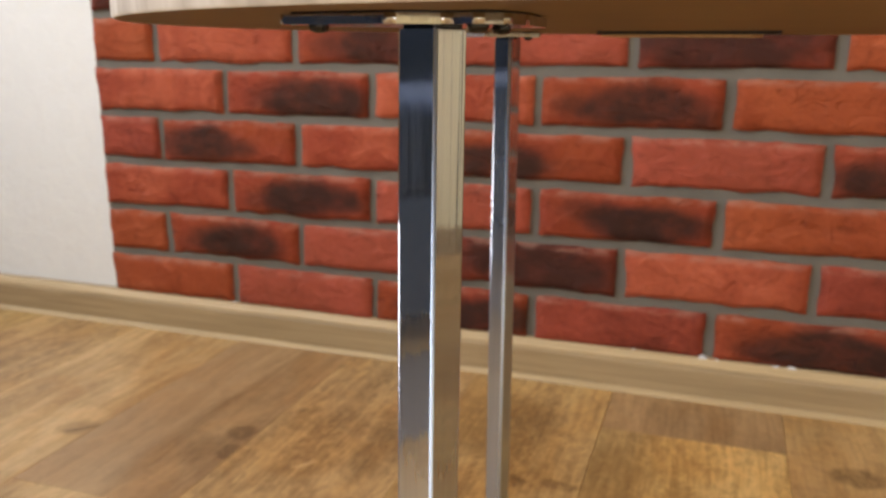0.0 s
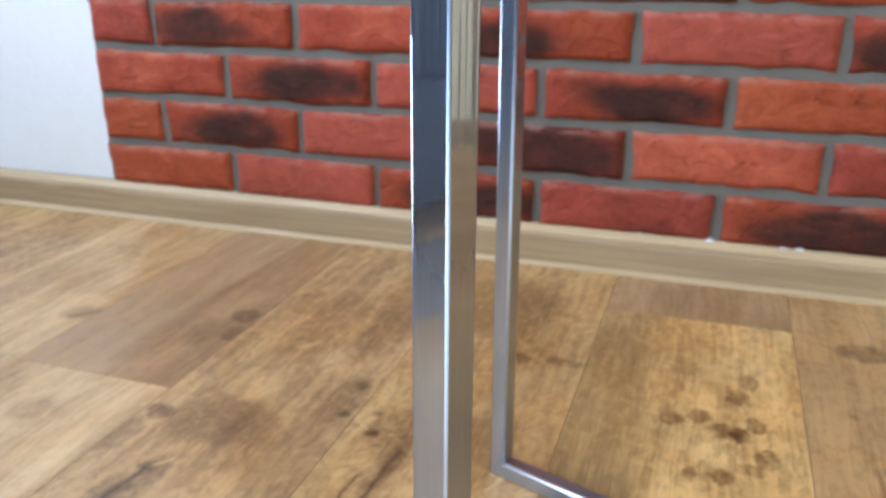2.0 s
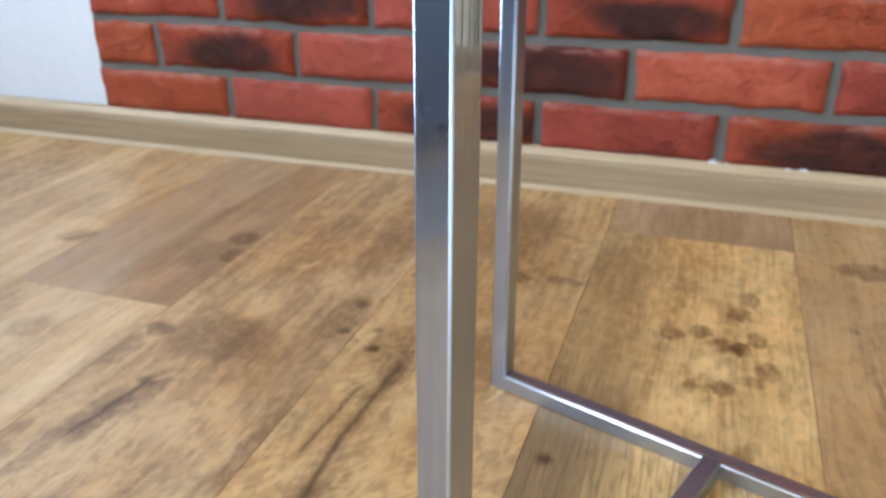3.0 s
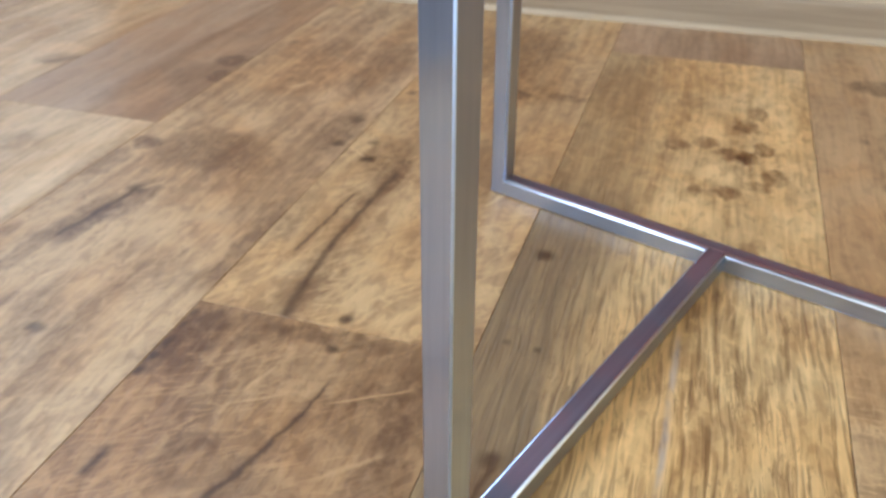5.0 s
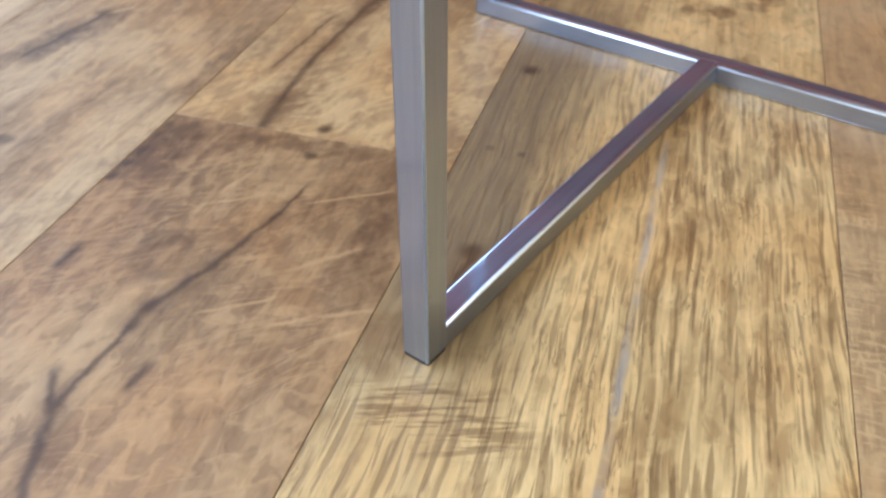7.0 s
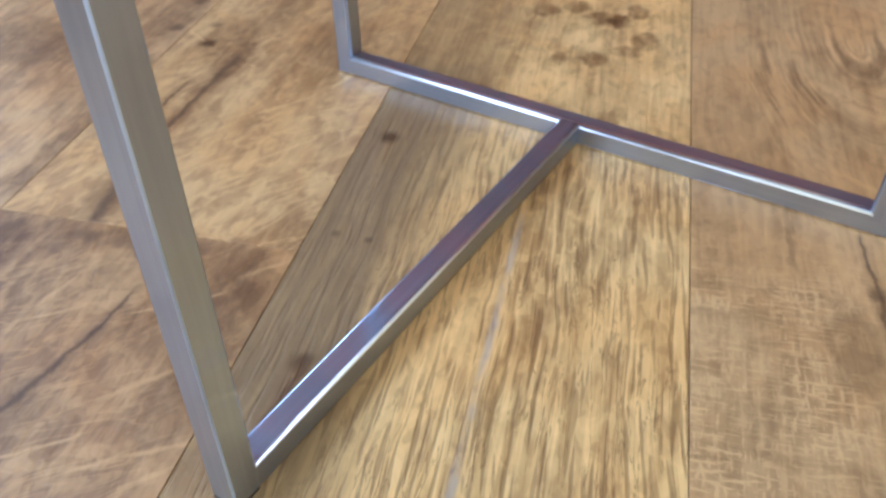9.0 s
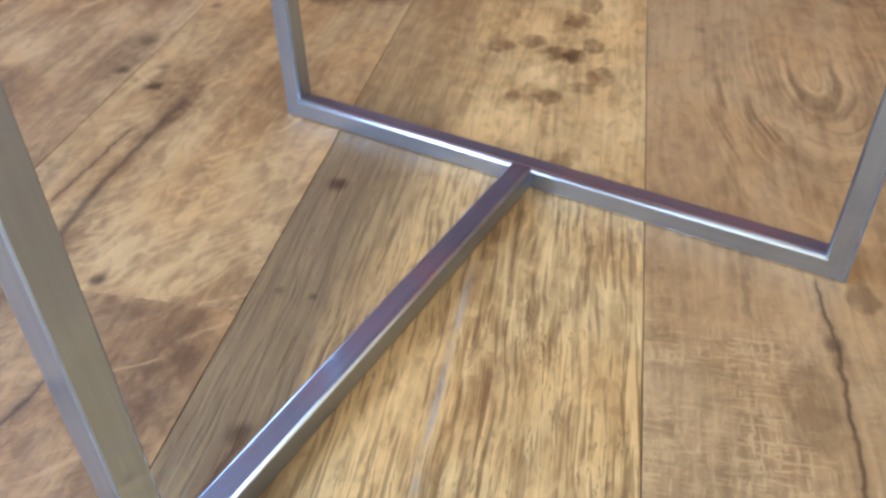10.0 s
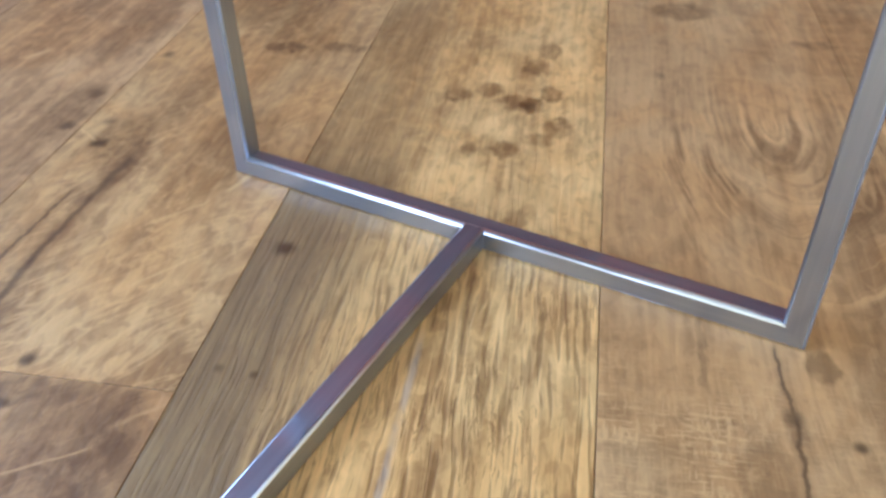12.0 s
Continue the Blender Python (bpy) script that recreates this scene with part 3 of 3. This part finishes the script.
def rounded_square(side, radius, steps=8, lower=None):
    """Outline of a square; lower: another radius for its two corners at negative y."""
    pts = []
    for sx, sy, a0 in ((1, 1, 0), (-1, 1, 90), (-1, -1, 180), (1, -1, 270)):
        r = radius if sy > 0 or lower is None else lower
        h = side / 2 - r
        for k in range(steps + 1):
            a = radians(a0 + 90 * k / steps)
            pts.append((sx * h + r * math.cos(a), sy * h + r * math.sin(a)))
    return pts


def circle(radius, steps, cx=0.0, cy=0.0):
    return [(cx + radius * math.cos(2 * math.pi * k / steps), cy + radius * math.sin(2 * math.pi * k / steps)) for k in range(steps)]


def structure(name, bm, material, label):
    ob = new(name, mesh_of(name, bm))
    ob.data.materials.append(material)
    return tagged(ob, label, name.split("_")[0], "", "structure")


# ---- room ----
WEST, EAST, SOUTH, NORTH, TOP = -2.3, 1.19, -2.4, 1.412, 2.5
WALL_N = structure("wall_north", box(WEST, EAST, NORTH, NORTH + 0.15, -0.03, TOP), MAT_WHITE, "white textured plaster wall partly clad with red brick slips")
structure("wall_east", box(EAST, EAST + 0.15, SOUTH - 0.2, NORTH + 0.15, -0.03, TOP), MAT_CREAM, "cream painted wall closing the room")
structure("ceiling", box(WEST, EAST, SOUTH, NORTH, TOP, TOP + 0.1), MAT_WHITE, "plain white ceiling")
SILL, HEAD = 0.94, 2.30


def window_wall(name, a, b, opening, material, label, turn, place, sill=SILL):
    """A wall from a to b along its own x, 0.2 thick behind y = 0, with one opening through it."""
    o0, o1 = opening
    bm = bmesh.new()
    for x0, x1, z0, z1 in ((a, o0, -0.03, TOP), (o1, b, -0.03, TOP), (o0, o1, -0.03, sill), (o0, o1, HEAD, TOP)):
        box(x0, x1, -0.2, 0, z0, z1, bm)
    ob = structure(name, bm, material, label)
    ob.matrix_world = pose(*place, 0, 0, turn)
    return ob


def window_unit(name, opening, turn, place, sill=SILL):
    o0, o1 = opening
    ob = thing(name, "white window frame with one mullion", "window", place, turn, "structure")
    for x0, x1, z0, z1 in ((o0, o0 + 0.06, sill, HEAD), (o1 - 0.06, o1, sill, HEAD), (o0 + 0.06, o1 - 0.06, sill, sill + 0.06), (o0 + 0.06, o1 - 0.06, HEAD - 0.06, HEAD), ((o0 + o1) / 2 - 0.04, (o0 + o1) / 2 + 0.04, sill + 0.06, HEAD - 0.06)):
        part("window_frame", box(x0, x1, -0.16, -0.10, z0, z1), MAT_FRAME, ob)
    part("window_sill", box(o0 - 0.05, o1 + 0.05, -0.10, 0.05, sill - 0.03, sill - 0.001), MAT_FRAME, ob)


window_wall("wall_west", -NORTH - 0.15, -SOUTH + 0.2, (-1.15, 2.00), MAT_WHITE, "white wall with a wide window opening", -90, (WEST, 0, 0))
window_unit("window_1", (-1.15, 2.00), -90, (WEST, 0, 0))
window_wall("wall_south", WEST, EAST, (0.06, 0.74), MAT_CREAM, "cream wall with a tall window opening", 0, (0, SOUTH, 0), 0.08)
window_unit("window_2", (0.06, 0.74), 0, (0, SOUTH, 0), 0.08)

# skirting: sloping top edge, plain face and a thin lip that lies on the floor
profile = [(0, 0.0), (-0.0325, 0.0), (-0.0328, 0.0012), (-0.0310, 0.0024), (-0.0262, 0.0060), (-0.0255, 0.0075), (-0.0248, 0.0440), (-0.0240, 0.0470), (-0.0222, 0.0500), (-0.0165, 0.0590), (-0.0150, 0.0606), (-0.0130, 0.0614), (0, 0.0614)]
bm = sweep(profile, 0, EAST - WEST)
# the upper strip's paler tone paints in light on the sloping top
LIPS = ([(-0.0235, 0.0), (-0.0345, 0.0), (-0.0347, 0.0014), (-0.0330, 0.0030), (-0.0268, 0.0064)], [(-0.0200, 0.0500), (-0.0236, 0.0502), (-0.0232, 0.0528), (-0.0175, 0.0612), (-0.0130, 0.0622), (-0.0120, 0.0560)])
skirt = structure("baseboard", bm, MAT_SKIRT, "light oak print skirting board with a rounded top")
skirt.matrix_world = Matrix(((0, 0, 1, WEST), (1, 0, 0, NORTH - 0.0005), (0, 1, 0, 0), (0, 0, 0, 1)))
for lip in LIPS:
    part("lip", sweep(lip, 0, EAST - WEST), MAT_LIP, skirt, "paler flexible sealing lip, toned as lit along the top")
skirt = structure("baseboard", sweep(profile, 0, NORTH - SOUTH - 0.033), MAT_SKIRT, "light oak print skirting board with a rounded top")
skirt.matrix_world = Matrix(((1, 0, 0, EAST - 0.0005), (0, 0, 1, SOUTH), (0, 1, 0, 0), (0, 0, 0, 1)))

# chipped sealant along the skirting's top, below the bricks
bm = bmesh.new()
rows = []
for k in range(330):
    x = -1.23 + k * 0.0052
    up = -0.0006 + 0.0062 * max(0.0, noise.noise(Vector((x * 19, 3, 0))) * 0.8 + noise.noise(Vector((x * 90, 7, 0))) * 0.7 - 0.16)
    rows.append([bm.verts.new((x, y, z)) for y, z in ((1.3945, 0.0605), (1.3955, 0.0612 + up * 0.7), (1.3985, 0.0612 + up), (1.4085, 0.0612 + up), (1.4085, 0.0605))])
for a, b in zip(rows, rows[1:]):
    for k in range(4):
        bm.faces.new((a[k], b[k], b[k + 1], a[k + 1])).smooth = True
bead = part("sealant_bead", bm, MAT_WHITE, WALL_N, "chipped white sealant bead")

# ---- side table ----
# frame axes: u along the crossbar, v from the single leg towards it
TURN_T = -19.35
TABLE = thing("side_table", "round side table with whitewashed edge on a square steel tube frame", "side table", (-0.2014, 0.669, 0), TURN_T)
TUBE, TOP_Z = 0.0154, 0.513
# in the table's own axes, from its centre
FRONT, REAR_L, REAR_R = (-0.0038, -0.2333), (-0.2055, 0.1170), (0.2055, 0.1170)
LEG_TOP = 0.5092
LEAN = (0.0021, 0.0036)  # the single leg stands a little out of plumb


def tube(name, a, b, material, parent, label="", radius=0.0022, turn=0.0, mitres=(None, None), lower=None, rim=1):
    """Square tube from a to b (table axes), with rounded edges; its own z runs along it. A mitre is the direction
    across the tube towards which its end is cut away at 45 degrees; rim: the corner whose edge is painted as a
    highlight."""
    a, b = Vector(a), Vector(b)
    way = b - a
    ob = part(name, sweep(rounded_square(TUBE, radius, lower=lower), 0, way.length, smooth=True), material, parent, label)
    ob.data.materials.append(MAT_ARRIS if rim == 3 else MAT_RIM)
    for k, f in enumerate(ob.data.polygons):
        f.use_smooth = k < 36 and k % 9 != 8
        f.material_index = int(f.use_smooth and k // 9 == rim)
    lie = way.to_track_quat("Z", "Y") if abs(way.z) < 0.5 * way.length else Vector((0, 0, 1)).rotation_difference(way)
    spin = lie.to_matrix().to_4x4() @ pose(0, 0, 0, 0, 0, turn)
    for v in ob.data.vertices:
        across = spin.to_3x3() @ Vector((v.co.x, v.co.y, 0))
        first = v.co.z < way.length / 2
        cut = mitres[0] if first else mitres[1]
        if cut:
            v.co.z += (1 if first else -1) * (across.dot(Vector(cut)) + TUBE / 2)
    ob.matrix_local = Matrix.Translation(a) @ spin
    return ob


FOOT = 0.0010
half = TUBE / 2
for (x, y), turn, cut in ((FRONT, -0.8, None), (REAR_L, 0.0, (1, 0, 0)), (REAR_R, 0.0, (-1, 0, 0))):
    lean = LEAN if turn else (0, 0)
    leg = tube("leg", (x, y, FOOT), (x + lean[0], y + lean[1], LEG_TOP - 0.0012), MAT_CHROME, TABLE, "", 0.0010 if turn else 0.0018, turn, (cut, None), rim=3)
    # dark collar drawn in for the shadow line under the plate
    part("shade_collar", sweep(rounded_square(TUBE - 0.0016, 0.0015), LEG_TOP - FOOT - 0.0016, LEG_TOP - FOOT + 0.0003), MAT_SCREW, leg, "dark collar standing in for the shadow line under the plate")
    part("foot_pad", sweep(rounded_square(TUBE + (0.0004 if turn else -0.003), 0.002), -FOOT, 0.0006 if turn else -0.0002), MAT_RUBBER, leg, "black plastic foot pad")
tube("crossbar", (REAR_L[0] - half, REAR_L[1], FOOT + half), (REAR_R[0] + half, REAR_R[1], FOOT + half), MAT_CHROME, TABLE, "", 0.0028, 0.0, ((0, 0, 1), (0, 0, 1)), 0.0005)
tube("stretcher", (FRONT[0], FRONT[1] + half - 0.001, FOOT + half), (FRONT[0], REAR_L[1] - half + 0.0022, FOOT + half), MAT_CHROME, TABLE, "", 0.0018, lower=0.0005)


# a mounting plate: corners of its outline, and its screws
CORNERS = ((-0.043, -0.017), (-0.040, -0.0265), (0.0035, -0.0240), (0.0158, -0.0128), (0.0262, -0.0125), (0.0310, -0.004), (0.0275, 0.011), (0.013, 0.046), (-0.011, 0.047), (-0.048, 0.013))
SCREWS = ((-0.032, -0.017), (0.0200, -0.0040), (0.001, 0.036))


def lobed_plate(radius=0.002, steps=5):
    """The plate's outline with every corner rounded off."""
    pts = []
    for k, corner in enumerate(CORNERS):
        c = Vector(corner)
        a = (Vector(CORNERS[k - 1]) - c)
        b = (Vector(CORNERS[(k + 1) % len(CORNERS)]) - c)
        cut = min(radius, a.length * 0.45, b.length * 0.45)
        p, q = c + a.normalized() * cut, c + b.normalized() * cut
        for n in range(steps + 1):
            t = n / steps
            w = (1 - t) ** 2 * p + 2 * t * (1 - t) * c + t ** 2 * q
            pts.append((w.x, w.y))
    return pts


def screw_head(bm, x, y, z):
    rings = ((0.0033, 0), (0.0033, -0.0006), (0.0027, -0.0018), (0.0013, -0.0024))
    last = None
    for r, dz in rings:
        ring = [bm.verts.new((x + px, y + py, z + dz)) for px, py in circle(r, 12)]
        if last:
            for k in range(12):
                bm.faces.new((last[k], last[(k + 1) % 12], ring[(k + 1) % 12], ring[k]))
        last = ring
    bm.faces.new(last)
    return bm


for (x, y), turn in (((FRONT[0] + LEAN[0], FRONT[1] + LEAN[1]), 0), (REAR_L, 120), (REAR_R, -120)):
    plate = part("mounting_plate", sweep(lobed_plate(), 0, TOP_Z - LEG_TOP - 0.0007), MAT_PLATE, TABLE, "polished lobed mounting plate")
    plate.matrix_local = pose(x, y, LEG_TOP, 0, 0, turn)
    for k, f in enumerate(plate.data.polygons):
        f.use_smooth = len(f.vertices) == 4 and k % 6 < 5
    # black spacer drawn in for the shadow line above the plate
    part("pad", sweep([(px * 0.93, py * 0.93) for px, py in lobed_plate()], TOP_Z - LEG_TOP - 0.0008, TOP_Z - LEG_TOP), MAT_RUBBER, plate, "thin black spacer standing in for shadow under the tabletop")
    for px, py in SCREWS:
        part("screw", screw_head(bmesh.new(), px, py, 0), MAT_SCREW, plate, "dark pan head screw")

RADIUS, THICK = 0.290, 0.026
part("tabletop", sweep(circle(RADIUS - 0.001, 128), TOP_Z, TOP_Z + THICK), MAT_UNDER, TABLE, "brown fibreboard underside")
bm = bmesh.new()
rings = [[bm.verts.new((x, y, z)) for x, y in circle(r, 128)] for r, z in ((RADIUS - 0.001, TOP_Z - 0.0002), (RADIUS, TOP_Z + 0.0006), (RADIUS, TOP_Z + THICK - 0.001), (RADIUS - 0.001, TOP_Z + THICK + 0.0002))]
for lo, hi in zip(rings, rings[1:]):
    for k in range(128):
        bm.faces.new((lo[k], lo[(k + 1) % 128], hi[(k + 1) % 128], hi[k])).smooth = True
part("edge_band", bm, MAT_EDGE, TABLE, "whitewashed wood edge band")
part("top_laminate", sweep(circle(RADIUS - 0.0012, 128), TOP_Z + THICK, TOP_Z + THICK + 0.0012), wood_print("whitewashed_top", (0.55, 0.52, 0.50), (0.82, 0.80, 0.79), (5, 60, 60), 0.5), TABLE, "whitewashed wood laminate")
strip = part("batten", box(-0.050, 0.050, -0.022, 0.022, 0, 0.0035), MAT_BATTEN, TABLE, "pale thin wooden strip under the top")
strip.matrix_local = pose(-0.070, 0.128, TOP_Z - 0.0035, 0, 0, 9.5)
# black strip added to draw the dark, shaded gap before the batten
seam = part("gap_strip", box(-0.058, 0.058, -0.004, 0.004, 0, 0.0022), MAT_RUBBER, TABLE, "thin black strip standing in for a shaded gap under the top")
seam.matrix_local = pose(-0.053, 0.0935, TOP_Z - 0.0022, 0, 0, 9.5)

# ---- sofa, out of view, added for the navy reflection in the leg ----
def cushion(x0, x1, y0, y1, z0, z1, r=0.04, bulge=0.015):
    """A padded block with rounded edges and slightly swollen faces."""
    bm = box(x0, x1, y0, y1, z0, z1)
    bmesh.ops.bevel(bm, geom=list(bm.edges), offset=r, segments=4, profile=0.6, affect="EDGES")
    bmesh.ops.subdivide_edges(bm, edges=[e for e in bm.edges if e.calc_length() > 0.2], cuts=3, use_grid_fill=True)
    c, h = Vector(((x0 + x1) / 2, (y0 + y1) / 2, (z0 + z1) / 2)), Vector(((x1 - x0) / 2, (y1 - y0) / 2, (z1 - z0) / 2))
    for v in bm.verts:
        d = [(v.co[k] - c[k]) / h[k] for k in range(3)]
        for k in range(3):
            a, b = [j for j in range(3) if j != k]
            v.co[k] += math.copysign(bulge, d[k]) * abs(d[k]) * max(0, 1 - d[a] ** 2) * max(0, 1 - d[b] ** 2)
    for f in bm.faces:
        f.smooth = True
    return bm


SOFA = thing("sofa", "unseen navy blue two-seat sofa on low feet, added for its reflection", "sofa", (-1.66, -0.10, 0))
part("base", cushion(-0.40, 0.425, -0.75, 0.75, 0.06, 0.268, 0.010, 0.002), MAT_NAVY, SOFA)
for y0, y1 in ((-0.58, 0.0), (0.0, 0.58)):
    part("seat_cushion", cushion(-0.20, 0.43, y0 + 0.003, y1 - 0.003, 0.27, 0.43), MAT_NAVY, SOFA)
    part("back_cushion", cushion(-0.38, -0.18, y0 + 0.003, y1 - 0.003, 0.40, 0.84), MAT_NAVY, SOFA)
for y0, y1 in ((-0.76, -0.58), (0.58, 0.76)):
    part("armrest", cushion(-0.40, 0.42, y0, y1, 0.07, 0.62), MAT_NAVY, SOFA)
for x in (-0.34, 0.34):
    for y in (-0.68, 0.68):
        foot = part("foot", sweep(circle(0.022, 16), 0, 0.075), MAT_RUBBER, SOFA)
        foot.location = (x, y, 0)

# ---- rug before the sofa, added unseen to stand in for floor shade ----
RUG = thing("rug", "unseen mauve-grey rug, added to stand in for floor shade before the sofa", "rug", (-1.08, -0.25, 0))
part("weave", sweep(rounded_square(1.0, 0.04), 0.0, 0.005), MAT_RUG, RUG).scale = (0.27, 1.10, 1)
for side in (-1, 1):
    part("hem", box(-0.135, 0.135, side * 0.556 - 0.006, side * 0.556 + 0.006, 0, 0.006), MAT_NAVY, RUG, "dark bound hem")

# ---- brick cladding ----
PITCH, COURSE, JOINT, FIRST, FACE = 0.264, 0.0830, 0.0135, -1.243, 1.400
rng = random.Random(7)


def brick_mesh(length, seed):
    """A hand-moulded slip: lumpy face, uneven outline, crumbled lower edge, back on the wall."""
    r = random.Random(seed)
    h, l = COURSE - JOINT, length - JOINT
    nx, nz = max(6, round(l / 0.018)), 6
    bm = bmesh.new()
    off = Vector((r.uniform(0, 90), r.uniform(0, 90), seed * 3.1))

    def bumpy(x, z, scale):
        return noise.noise(Vector((x * scale, z * scale, 0)) + off)

    face = []
    for j in range(nz + 1):
        row = []
        for i in range(nx + 1):
            a, b = 2 * i / nx - 1, 2 * j / nz - 1
            # crowd the lines towards the edges so that these turn in a tight curve
            a, b = math.copysign(abs(a) ** 0.75, a), math.copysign(abs(b) ** 0.6, b)
            x, z = a * l / 2, b * h / 2
            rim = max(abs(a), abs(b))
            x += (bumpy(x + 5, z, 28) * 0.0040 + bumpy(x + 5, z, 90) * 0.0016) * abs(a) ** 3
            z += (bumpy(x, z + 5, 24) * 0.0036 + bumpy(x, z + 5, 80) * 0.0018) * abs(b) ** 3
            y = 0.0022 * max(abs(a) ** 8, abs(b) ** 5) - bumpy(x, z, 22) * 0.0020 - bumpy(x, z, 60) * 0.0012
            if b < -0.5:
                y += max(0.0, bumpy(x + 9, 0, 30)) * 0.0060 * (-b - 0.5) * 2
            if rim > 0.999:
                y += 0.0022
            row.append(bm.verts.new((x, y, z)))
        face.append(row)
    for j in range(nz):
        for i in range(nx):
            bm.faces.new((face[j][i], face[j][i + 1], face[j + 1][i + 1], face[j + 1][i])).smooth = True
    rim = face[0] + [row[-1] for row in face[1:]] + face[-1][-2::-1] + [row[0] for row in face[-2:0:-1]]
    back = [bm.verts.new((v.co.x, 0.0125, v.co.z)) for v in rim]
    for k in range(len(rim)):
        n = (k + 1) % len(rim)
        bm.faces.new((rim[k], back[k], back[n], rim[n])).smooth = True
    return mesh_of("brick", bm)


WHOLE = [brick_mesh(PITCH, k) for k in range(6)]
HALVES = [brick_mesh(PITCH / 2, 20 + k) for k in range(3)]
# kinds of the lowest courses from the cladding's end, bottom course first
COURSES = ["orange pink right deep right orange", "orange burnt pink dark red deep", "red burnt pink burnt orange orange",
           "deep left red left pink left", "red right red burnt orange red", "orange red right pink dark orange"]
mortar = part("mortar_bed", box(FIRST + 0.004, EAST, 1.4092, NORTH, 0.03, TOP), MAT_MORTAR, WALL_N, "grey recessed mortar")


def add_brick(mesh, kind, x, z):
    if not mesh.materials:
        mesh.materials.append(BRICKS["red"])
    ob = new("brick", mesh)
    ob.parent = WALL_N
    ob.location = (x, FACE + rng.uniform(-0.0012, 0.0012), z)
    ob.rotation_euler = (rng.uniform(-0.006, 0.006), rng.uniform(-0.006, 0.006), rng.uniform(-0.006, 0.006))
    ob.material_slots[0].link = "OBJECT"
    ob.material_slots[0].material = BRICKS[kind]


KINDS = ["red", "orange", "pink", "deep", "burnt", "left", "right", "dark", "red", "orange"]
for row in range(29):
    z = 0.0940 + row * COURSE
    kinds = COURSES[row].split() if row < len(COURSES) else []
    x, col = FIRST, 0
    while x < EAST - 0.03:
        length = PITCH / 2 if col == 0 and row % 2 else PITCH
        if x + length > EAST:
            length = PITCH / 2
            if x + length > EAST:
                break
        kind = kinds[col] if col < len(kinds) else rng.choice(KINDS)
        add_brick(rng.choice(WHOLE if length == PITCH else HALVES), kind, x + length / 2, z)
        x += length
        col += 1

# ---- floor planks ----
FLOOR = structure("floor", box(WEST, EAST, SOUTH, NORTH, -0.03, -0.009), MAT_SLAB, "oak look plank floor with knots and mixed brown tones")
PLANKS = {}


def plank(x0, x1, y0, y1, kind):
    """One plank with a fine bevel; pieces of one size share a mesh."""
    w, l = round(x1 - x0, 4), round(y1 - y0, 4)
    key = (w, l)
    if key not in PLANKS:
        bm = bmesh.new()
        g, e = 0.00028, 0.0003
        rings = [[bm.verts.new((sx * (w / 2 - i), sy * (l / 2 - i), z)) for sx, sy in ((-1, -1), (1, -1), (1, 1), (-1, 1))] for i, z in ((g, -0.009), (g, -e), (g + e, 0.0))]
        for a, b in zip(rings, rings[1:]):
            for k in range(4):
                bm.faces.new((a[k], a[(k + 1) % 4], b[(k + 1) % 4], b[k]))
        bm.faces.new(rings[-1])
        PLANKS[key] = mesh_of("plank", bm)
        PLANKS[key].materials.append(OAK[kind])
    ob = new("plank", PLANKS[key])
    ob.parent = FLOOR
    ob.location = ((x0 + x1) / 2, (y0 + y1) / 2, 0)
    ob.material_slots[0].link = "OBJECT"
    ob.material_slots[0].material = OAK[kind]


LONG = 1.38
rng = random.Random(11)
# strips seen by the camera: left edge, right edge, one joint's y, kinds before and after it
STRIPS = [(-0.960, -0.746, 0.883, "beige", "umber"), (-0.746, -0.526, 1.62, "grey", "grey"), (-0.526, -0.3165, 0.617, "russet", "pale"), (-0.3165, -0.082, 1.252, "gold", "umber"), (-0.082, 0.135, 1.75, "brown", "gold")]
STRIPS += [(-1.1745, -0.960, 0.36, "pale", "beige"), (-1.389, -1.1745, 1.10, "beige", "grey")]
x = -1.389
while x > WEST:
    STRIPS.append((max(WEST, x - 0.2145), x, rng.uniform(0.2, 1.4), rng.choice(["beige", "grey", "pale", "brown"]), rng.choice(["beige", "gold", "umber"])))
    x -= 0.2145
x = 0.135
while x < EAST:
    STRIPS.append((x, min(EAST, x + 0.2145), rng.uniform(0.2, 1.4), rng.choice(["pale", "gold", "brown"]), rng.choice(["beige", "grey", "brown"])))
    x += 0.2145
for x0, x1, joint, before, after in STRIPS:
    if joint < NORTH:
        plank(x0, x1, joint, NORTH, after)
    y, kind = joint, before
    while y > SOUTH:
        plank(x0, x1, max(SOUTH, y - LONG), min(y, NORTH), kind)
        y -= LONG
        kind = rng.choice(["beige", "brown", "grey", "pale"])
